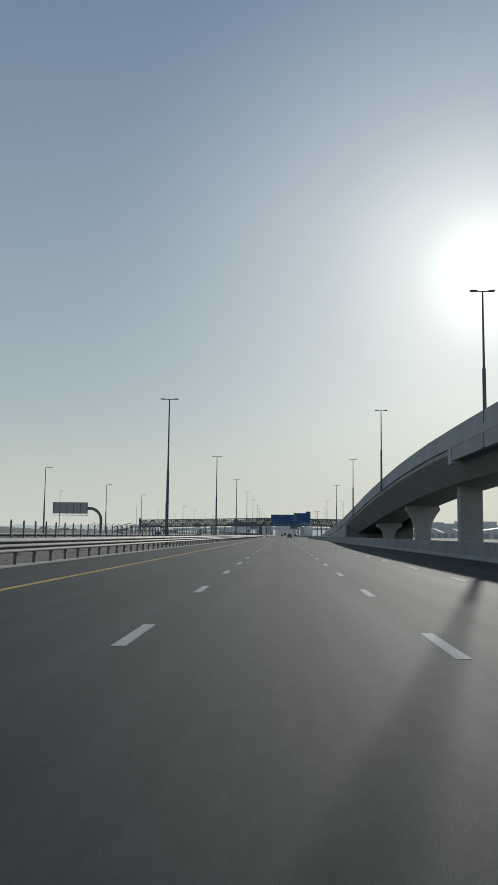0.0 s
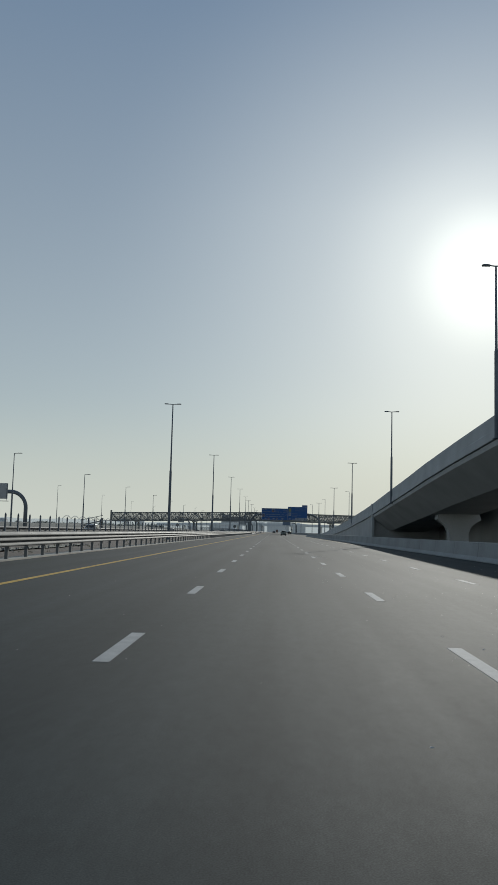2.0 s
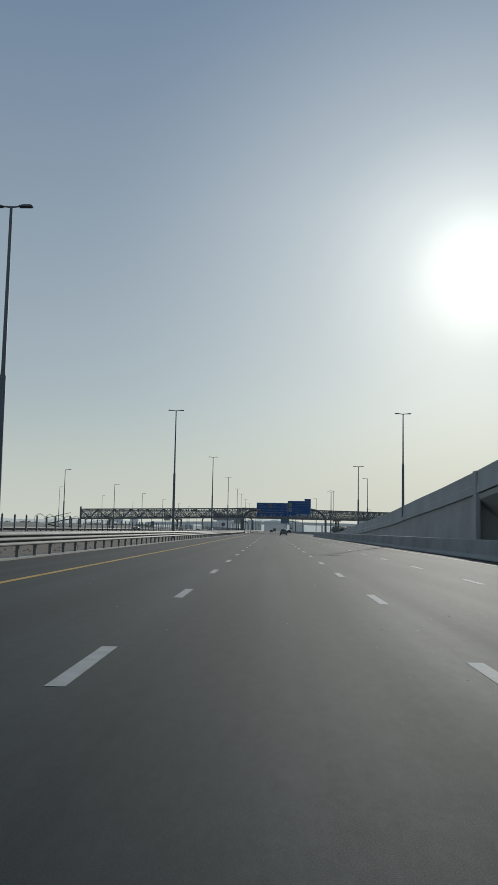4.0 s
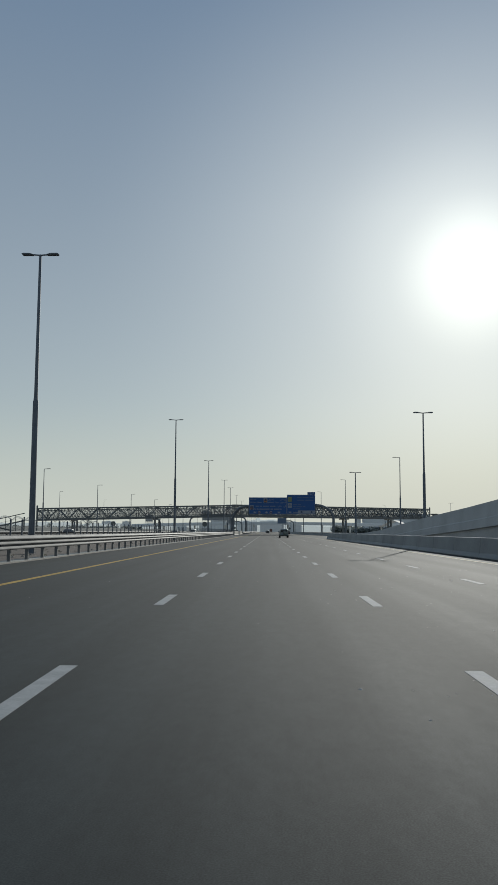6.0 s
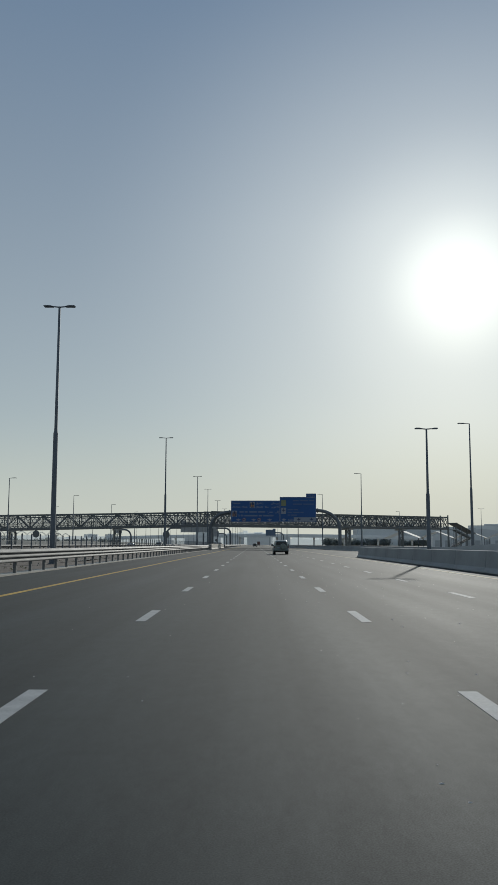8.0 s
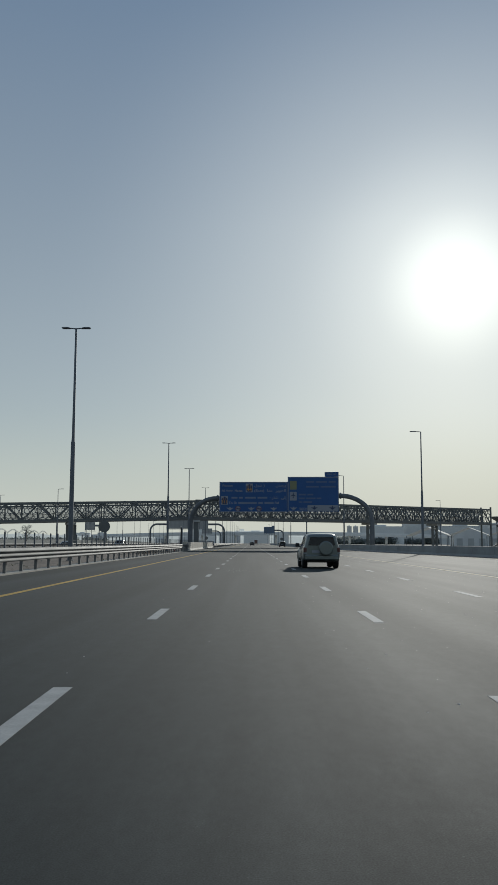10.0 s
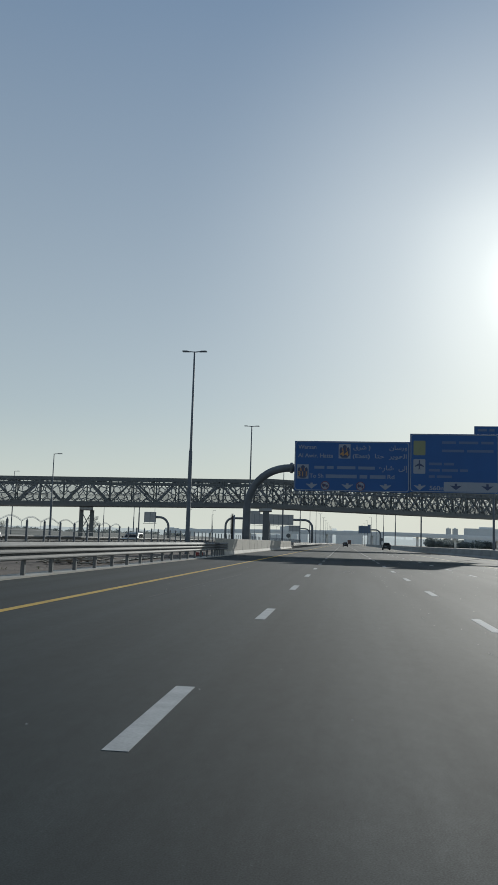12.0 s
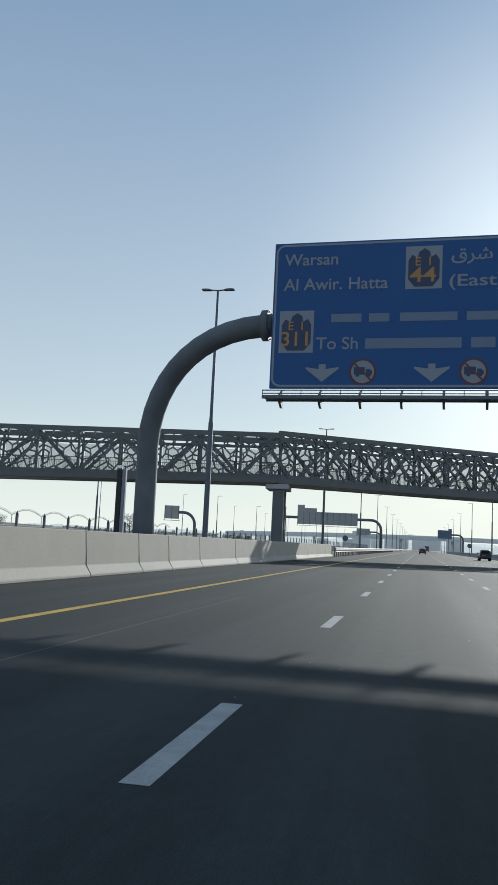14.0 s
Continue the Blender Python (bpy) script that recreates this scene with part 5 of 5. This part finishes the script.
# ---------------------------------------------------------------- other signs
def cantilever_sign(name, m, board, arm_x, arm_z, column_x, mat_front, label, r=0.28, tabs=()):
    """A board (x0, z0, x1, z1) on a curved arm from a column at column_x."""
    top = empty(name, m, label=label, category="road sign")
    s = 1 if column_x < arm_x else -1
    bm = bmesh.new()
    rad = min(3.2, abs(arm_x - column_x) * 0.9)
    pts = [(column_x, 0.5, 0), (column_x, 0.5, arm_z - rad)] + [(column_x + s * rad * (1 - math.cos(math.pi / 2 * k / 10)), 0.5, arm_z - rad + rad * math.sin(math.pi / 2 * k / 10)) for k in range(1, 11)]
    pts.append((board[0] + 0.3 if s < 0 else board[2] - 0.3, 0.5, arm_z))
    tube(bm, pts, r, 12)
    part("arm_column", bm, POLE, top)
    bm = bmesh.new()
    box(bm, board[0], 0, board[1], board[2], 0.12, board[3], 0.02)
    for x0, x1, z1 in tabs:
        box(bm, x0, 0, board[3] + 0.004, x1, 0.12, z1, 0.02)
    panel = part("sign_panel", bm, mat_front, top)
    bm = bmesh.new()
    n = max(2, int((board[2] - board[0]) / 1.9))
    for k in range(n + 1):
        x = board[0] + 0.15 + (board[2] - board[0] - 0.3) * k / n
        box(bm, x - 0.06, -0.07, board[1] + 0.1, x + 0.06, -0.002, board[3] - 0.1)
        beam(bm, (x, -0.1, board[1] - 0.5), (x, -0.1, board[1] + 0.1), 0.07)
    beam(bm, (board[0] - 0.3, -0.1, board[1] - 0.45), (board[2] + 0.3, -0.1, board[1] - 0.45), 0.12)
    part("stiffener", bm, POLE, panel)
    return top


cantilever_sign("overhead_sign", pose(-58.5, 233.8, 0), (-5.2, 6.5, 4.6, 9.65), 4.6, 8.0, 8.3, ALU, "grey back of an overhead sign on a curved arm", 0.4)
cantilever_sign("overhead_sign", pose(-63.8, 666.6, 0), (-4.1, 6.3, 0.0, 9.8), 0.0, 8.1, 4.3, ALU, "grey back of a distant overhead sign on a curved arm", 0.4)
blue = cantilever_sign("direction_sign", pose(13.6, 960, 0), (-4.2, 8.3, 3.9, 13.2), 3.9, 10.7, 10.4, BLUE_FAR, "blue direction sign on a curved arm far ahead", 0.5, tabs=((1.8, 3.9, 14.1),))
board = cantilever_sign("opposite_gantry", pose(-31, 730, 0), (-10.0, 7.9, 10.1, 12.1), 10.1, 10.1, 17.8, ALU, "grey back of wide sign boards over the opposite carriageway", 0.45, tabs=((-10.0, -7.6, 14.3), (-7.6, -3.5, 13.3)))
bm = bmesh.new()
tube(bm, [(-17.8, 0.5, 0), (-17.8, 0.5, 6.9)] + [(-17.8 + 3.2 * (1 - math.cos(math.pi / 2 * k / 10)), 0.5, 6.9 + 3.2 * math.sin(math.pi / 2 * k / 10)) for k in range(1, 11)] + [(-9.8, 0.5, 10.1)], 0.45, 12)
part("arm_column", bm, POLE, board)
cantilever_sign("overhead_sign", pose(-30, 905, 0), (-4, 7.5, 3, 11), 3.0, 9.3, 9.0, ALU, "small grey back of a sign over the far carriageway", 0.4)


def round_sign(x, y, z, r):
    top = empty("round_sign", pose(x, y, 0), label="dark back of a round traffic sign on a post", category="road sign", group="round signs")
    bm = bmesh.new()
    tube(bm, [(0, 0.02, 0), (0, 0.02, z + r * 0.5)], 0.05, 8)
    part("post", bm, POLE, top)
    bm = bmesh.new()
    tube(bm, [(0, -0.06, z), (0, -0.03, z)], r, 28)
    part("disc", bm, STEEL, top)
    bm = bmesh.new()
    beam(bm, (-r * 0.7, -0.075, z + 0.2), (r * 0.7, -0.075, z + 0.2), 0.05)
    beam(bm, (-r * 0.7, -0.075, z - 0.2), (r * 0.7, -0.075, z - 0.2), 0.05)
    part("bracket", bm, GALV, top)


for x, y in ((-16.0, 411.8), (-39.3, 410), (-17.0, 640), (13.4, 700)):
    round_sign(x, y, 3.0, 0.64)

slim_post = empty("slim_sign_post", pose(-13.5, 483.4, 0), label="tall slim dark post with a white edge panel behind the barrier", category="sign post")
bm = bmesh.new()
box(bm, -0.2, -0.09, 0.0, 0.05, 0.09, 4.15, 0.02)
part("panel", bm, BLACK, slim_post)
bm = bmesh.new()
box(bm, 0.056, -0.1, 1.0, 0.22, 0.1, 4.22, 0.02)
part("edge_panel", bm, SIGN_WHITE, slim_post, "white edge panel")
bm = bmesh.new()
tube(bm, [(-0.1, 0, 4.14), (-0.1, 0, 4.34)], 0.05, 8)
box(bm, -0.2, -0.05, 4.25, 0.05, 0.05, 4.36)
part("finial", bm, CHROME, slim_post)

# ---------------------------------------------------------------- distance
over = empty("far_overpass", pose(20, 1010, 0), label="concrete overpass crossing the motorway far ahead, its colour paled for haze", category="overpass", kind="structure")
bm = bmesh.new()
sheet(bm, [[(x, 0, 7.4 - 0.00012 * x * x), (x, 0, 9.2 - 0.00012 * x * x), (x, 0.3, 10.3 - 0.00012 * x * x), (x, 9, 10.3 - 0.00012 * x * x), (x, 9.3, 7.4 - 0.00012 * x * x), (x, 0, 7.4 - 0.00012 * x * x)] for x in range(-150, 181, 15)])
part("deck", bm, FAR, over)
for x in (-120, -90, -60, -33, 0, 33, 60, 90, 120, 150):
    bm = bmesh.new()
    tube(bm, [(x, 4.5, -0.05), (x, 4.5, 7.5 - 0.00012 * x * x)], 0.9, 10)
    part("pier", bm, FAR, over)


def block(name, x, y, w, d, h, label, floors=4, cols=5, mat=FAR, category="building", group=""):
    top = empty(name, pose(x, y, -0.05), label=label, category=category, group=group)
    bm = bmesh.new()
    box(bm, -w / 2, 0, 0, w / 2, d, h, 0.05)
    wall = part("wall", bm, mat, top)
    bm = bmesh.new()
    box(bm, -w / 2 - 0.2, -0.2, h + 0.002, w / 2 + 0.2, d + 0.2, h + 0.5)
    box(bm, -w * 0.2, d * 0.3, h + 0.5, w * 0.1, d * 0.6, h + 2.2)
    part("roof", bm, mat, top)
    if floors:
        bm = bmesh.new()
        ww, hh = w / cols, h / floors
        box(bm, -ww * 0.3, -0.06, -hh * 0.22, ww * 0.3, 0.02, hh * 0.22)
        me = part("window", bm, WINDOW, top).data
        bpy.data.objects.remove(top.children[-1])
        for i in range(cols):
            for j in range(floors):
                shared("window", me, top, pose(-w / 2 + ww * (i + 0.5), 0, hh * (j + 0.55)))
    return top


rng = random.Random(5)
for k in range(11):
    x = -800 + k * 70 + rng.uniform(-12, 12)
    h = rng.choice((14, 17, 20, 26))
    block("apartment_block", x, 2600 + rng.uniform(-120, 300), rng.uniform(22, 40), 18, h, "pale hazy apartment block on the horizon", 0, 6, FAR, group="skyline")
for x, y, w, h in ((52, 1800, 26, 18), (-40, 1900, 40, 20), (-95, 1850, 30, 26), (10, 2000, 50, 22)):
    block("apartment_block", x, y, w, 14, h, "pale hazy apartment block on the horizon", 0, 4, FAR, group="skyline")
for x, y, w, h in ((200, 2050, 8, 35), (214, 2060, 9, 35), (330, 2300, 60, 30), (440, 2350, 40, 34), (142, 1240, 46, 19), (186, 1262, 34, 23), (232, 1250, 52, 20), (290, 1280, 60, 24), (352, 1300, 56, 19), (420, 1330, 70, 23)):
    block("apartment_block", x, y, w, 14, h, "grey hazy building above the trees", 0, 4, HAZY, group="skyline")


# skyline silhouettes that glow faintly to look veiled by haze
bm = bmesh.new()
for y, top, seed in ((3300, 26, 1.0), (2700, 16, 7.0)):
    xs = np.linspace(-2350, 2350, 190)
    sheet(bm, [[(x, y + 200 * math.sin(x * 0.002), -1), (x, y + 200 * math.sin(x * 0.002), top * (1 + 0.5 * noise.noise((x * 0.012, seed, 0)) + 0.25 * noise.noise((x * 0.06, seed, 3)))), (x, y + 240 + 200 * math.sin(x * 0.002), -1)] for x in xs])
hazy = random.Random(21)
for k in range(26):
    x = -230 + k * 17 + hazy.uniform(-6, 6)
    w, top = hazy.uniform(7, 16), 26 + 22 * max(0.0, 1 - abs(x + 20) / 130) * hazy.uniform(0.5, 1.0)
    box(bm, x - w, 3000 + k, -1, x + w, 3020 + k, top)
tagged(part("backdrop", bm, HORIZON), "faintly glowing, haze-grey line of trees, roofs and towers on the horizon", "backdrop", kind="structure")


def shed(x, y, w, d, h, yaw, label, mat=CLADDING):
    top = empty("warehouse", pose(x, y, -0.05, 0, 0, yaw), label=label, category="warehouse", group="warehouses")
    bm = bmesh.new()
    prism(bm, [(-w / 2, 0), (w / 2, 0), (w / 2, h), (0, h + w * 0.07), (-w / 2, h)], 0, d)
    part("hall", bm, mat, top)
    n = int(w / 6)
    bm = bmesh.new()
    box(bm, -1.6, -0.12, 0.02, 1.6, 0.02, min(4, h * 0.6))
    me = part("roller_door", bm, CONCRETE_COOL, top).data
    bpy.data.objects.remove(top.children[-1])
    for k in range(n):
        shared("roller_door", me, top, pose(-w / 2 + w * (k + 0.5) / n, 0, 0))


for x, y, w, d, h, a in ((150, 560, 40, 30, 5.4, 0), (192, 470, 60, 30, 6.5, 0), (140, 780, 60, 40, 7, -10), (210, 900, 90, 40, 8, -10), (300, 980, 100, 50, 9, -10), (-144, 510, 4.5, 4, 4.6, 0)):
    shed(x, y, w, d, h, a, "long low pale warehouse hall beyond the road")
for x, y in ((66, 640), (82, 643), (98, 646), (114, 650), (130, 655), (148, 662), (166, 668)):
    tent = empty("tent_roof", pose(x, y, 0, 0, 0, -20), label="white fabric canopy roof on posts", category="canopy", group="canopies")
    bm = bmesh.new()
    prism(bm, [(-8, 4.2), (0, 7.4), (8, 4.2), (8, 4.0), (0, 7.2), (-8, 4.0)], 0, 14)
    part("fabric", bm, TENT, tent)
    for px in (-7.8, 7.8):
        for py in (0.2, 13.8):
            bm = bmesh.new()
            tube(bm, [(px, py, -0.05), (px, py, 4.1)], 0.12, 8)
            part("post", bm, POLE, tent)

SPAN = 25.6
arcade = empty("arched_frames", pose(-150, 741 - 3 * SPAN, 0), label="row of pale steel arches with railings over a yard", category="arch")
hoop = bmesh.new()
arc = [(0, SPAN * k / 16, 6.85 + 2.1 * math.sin(math.pi * k / 16)) for k in range(17)]
tube(hoop, arc, 0.13, 6)
tube(hoop, [(0, y, z + 0.55) for x, y, z in arc], 0.05, 6)
for k in range(0, 33):
    y, z = SPAN * k / 32, 6.85 + 2.1 * math.sin(math.pi * k / 32)
    beam(hoop, (0, y, z), (0, y, z + 0.62), 0.09)
beam(hoop, (0, 0, -0.05), (0, 0, 6.9), 0.26)
hoop_mesh = part("arch", hoop, TENT, arcade).data
for k in range(1, 11):
    shared("arch", hoop_mesh, arcade, pose(0, SPAN * k, 0))

bm = bmesh.new()
sweep(bm, [(0, -0.1), (14, 2.6), (60, 3.2), (110, -0.1)], [(-190 - 0.02 * y, y, 0.6 * math.sin(y * 0.02)) for y in range(100, 1500, 35)], closed=True)
tagged(part("earth_bank", bm, SCRUB), "long low earth bank with dusty grey-green scrub", "ground", kind="structure")


# ---------------------------------------------------------------- plants
def foliage(bm, centre, rx, rz, count, size, rnd):
    for _ in range(count):
        a, u = rnd.uniform(0, 2 * math.pi), rnd.uniform(-1, 1)
        q = rnd.uniform(0.45, 1.05) * (0.8 + 0.35 * noise.noise((centre[0] + 3 * math.cos(a), centre[1] + 3 * math.sin(a), 3 * u)))
        w = math.sqrt(1 - u * u)
        p = Vector((centre[0] + rx * q * w * math.cos(a), centre[1] + rx * q * w * math.sin(a), centre[2] + rz * q * u))
        t = Euler((rnd.uniform(0, 6), rnd.uniform(0, 6), rnd.uniform(0, 6))).to_matrix()
        s = size * rnd.uniform(0.6, 1.4)
        bm.faces.new([bm.verts.new(p + t @ Vector(c) * s) for c in ((-0.5, 0, 0), (0, 0.28, 0.1), (0.6, 0, 0), (0, -0.28, 0.1))])


def tree(x, y, h, seed, label, leaf=LEAF):
    rnd = random.Random(seed)
    top = empty("tree", pose(x, y, -0.05), label=label, category="tree")
    bm = bmesh.new()
    tube(bm, [(0, 0, 0), (0.1, 0, h * 0.25), (0, 0.1, h * 0.5), (0.1, 0, h * 0.85)], [h * 0.03, h * 0.022, h * 0.016, h * 0.004], 8)
    for k in range(9):
        a, z0 = k * 2.4, h * (0.22 + 0.06 * k)
        r = h * rnd.uniform(0.22, 0.34)
        tube(bm, [(0, 0, z0), (r * 0.5 * math.cos(a), r * 0.5 * math.sin(a), z0 + h * 0.1), (r * math.cos(a), r * math.sin(a), z0 + h * 0.22)], [h * 0.012, h * 0.008, h * 0.002], 5)
    part("trunk", bm, BARK, top)
    bm = bmesh.new()
    for k in range(12):
        a = k * 2.4
        foliage(bm, (h * 0.24 * math.cos(a) * rnd.uniform(0.3, 1.2), h * 0.24 * math.sin(a), h * rnd.uniform(0.4, 0.85)), h * 0.17, h * 0.13, 85, h * 0.03, rnd)
    part("crown", bm, leaf, top)


tree(-134, 827, 12.5, 3, "sparse roadside tree with a loose round crown, coloured pale for haze", LEAF_FAR)
tree(-128, 690, 6.5, 4, "small roadside tree, coloured pale for haze", LEAF_FAR)
rnd = random.Random(9)
bm = bmesh.new()
for k in range(230):
    x = 84 + k * 1.3 + rnd.uniform(-4, 4)
    y = 1240 + 0.5 * k + rnd.uniform(-30, 30)
    h = 6.5 + 2.5 * noise.noise((k * 0.11, 0, 0)) + rnd.uniform(-1.5, 2.5) + (3 if k % 17 < 3 else 0)
    foliage(bm, (x, y, h * 0.45), rnd.uniform(5, 8), h * 0.58, 230, 2.0, rnd)
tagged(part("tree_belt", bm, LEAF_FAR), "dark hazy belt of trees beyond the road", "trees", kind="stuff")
bm = bmesh.new()
for k in range(210):
    x, y = -150 - k * 1.9 + rnd.uniform(-4, 4), 1150 - 0.35 * k + rnd.uniform(-40, 40)
    h = 6.5 + 2 * noise.noise((k * 0.13, 5, 0)) + rnd.uniform(-1, 1)
    foliage(bm, (x, y, h * 0.42), rnd.uniform(4, 7), h * 0.56, 150, 1.9, rnd)
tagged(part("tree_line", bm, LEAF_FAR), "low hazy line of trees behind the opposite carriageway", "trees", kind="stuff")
bm = bmesh.new()
for k in range(240):
    x, y = rnd.uniform(-19, -11), rnd.uniform(20, 470)
    foliage(bm, (x, y, 0.03), 0.16, 0.06, 10, 0.06, rnd)
tagged(part("weeds", bm, LEAF), "low dry weeds on the median soil", "weeds", kind="stuff")
bm = bmesh.new()
for k in range(500):
    x, y = rnd.uniform(-19, -10.8), rnd.uniform(20, 470)
    s = rnd.uniform(0.02, 0.09)
    p = [bm.verts.new((x + s * math.cos(a) * rnd.uniform(0.6, 1.2), y + s * math.sin(a) * rnd.uniform(0.6, 1.2), -0.02)) for a in (0, 1.3, 2.5, 3.8, 5)]
    t = bm.verts.new((x, y, s * 0.8))
    for i in range(5):
        bm.faces.new((p[i], p[(i + 1) % 5], t))
tagged(part("rubble", bm, SAND), "scattered pale stones on the median soil", "stones", kind="stuff")

# leftover pieces of painted kerb lying behind the end of the rail
kerb = empty("painted_kerb", pose(-11.85, 449.4, -0.03), label="short run of red and white painted kerb stones on soil", category="kerb")
for k in range(4):
    bm = bmesh.new()
    box(bm, -0.09, k * 0.92, 0, 0.09, k * 0.92 + 0.9, 0.26, 0.025)
    part("white_stone" if k % 2 else "red_stone", bm, CAR_WHITE if k % 2 else KERB_RED, kerb, "white painted stone" if k % 2 else "faded red painted stone")

# irrigation water standing on the soil
for x, y0, y1, w in ((-13.8, 89, 101.5, 0.5), (-14.0, 101, 128, 0.9), (-13.2, 315, 336, 0.35), (-12.4, 428, 441, 0.45)):
    bm = bmesh.new()
    rows = []
    for k in range(25):
        f = k / 24
        y, r = y0 + (y1 - y0) * f, w * (math.sin(math.pi * f) ** 0.5) * (0.75 + 0.6 * noise.noise((x, y0 + k * 0.55, 2)))
        c = x + 0.35 * noise.noise((y * 0.16, 4, 0))
        rows.append([(c - r, y, 0.035), (c, y, 0.036), (c + r, y, 0.035)])
    sheet(bm, rows)
    tagged(part("puddle", bm, WATER), "shallow puddle of irrigation water on bare soil", "water", kind="structure")

# dead branches dumped on the median
bm = bmesh.new()
for k in range(70):
    x, y = -12.9 + rnd.gauss(0, 0.7), 422.0 + rnd.gauss(0, 1.4)
    a, l = rnd.uniform(0, 6.3), rnd.uniform(0.4, 1.3)
    z = rnd.uniform(0.02, 0.22)
    d = Vector((math.cos(a), math.sin(a), rnd.uniform(-0.02, 0.12)))
    p = Vector((x, y, z))
    tube(bm, [p, p + d * l * 0.5 + Vector((0, 0, 0.05)), p + d * l], [0.045, 0.035, 0.012], 5)
tagged(part("branch_pile", bm, DRY_WOOD), "pile of dry cut branches on the median soil", "branches", kind="stuff")
# loose grit on the asphalt, thicker in some patches
bm = bmesh.new()
spots = [(rnd.uniform(0.8, 9.0), rnd.uniform(8, 470), 1.0 if k % 5 else 1.7) for k in range(3300)] + [(rnd.uniform(-5.5, 0.5), rnd.uniform(8, 470), 1.0) for k in range(260)]
for cx, cy, n in ((2.3, 110.8, 130), (-0.9, 360.0, 110), (-0.3, 422.8, 60), (5.6, 288.0, 60)):
    spots += [(cx + rnd.gauss(0, 0.3), cy + rnd.gauss(0, 0.8), 0.9) for k in range(n)]
for x, y, k in spots:
    q = k * rnd.uniform(0.006, 0.017)
    a = rnd.uniform(0, 6.3)
    p = [bm.verts.new((x + q * math.cos(a + c), y + q * math.sin(a + c), 0.001)) for c in (0, 1.9, 4.1)]
    tip = bm.verts.new((x, y, q * 0.28))
    for c in range(3):
        bm.faces.new((p[c], p[(c + 1) % 3], tip))
tagged(part("road_grit", bm, GRIT), "fine pale grit scattered over the asphalt", "grit", kind="stuff")
bm = bmesh.new()
sheet(bm, [[(-4.41 + 0.03 * math.sin(y * 0.11), y, 0.003), (-4.39 + 0.03 * math.sin(y * 0.11 + 0.4), y, 0.003)] for y in range(440, 470, 3)])
tagged(part("tar_seam", bm, SEAM), "thin pale seam between two strips of asphalt", "seam", kind="structure")
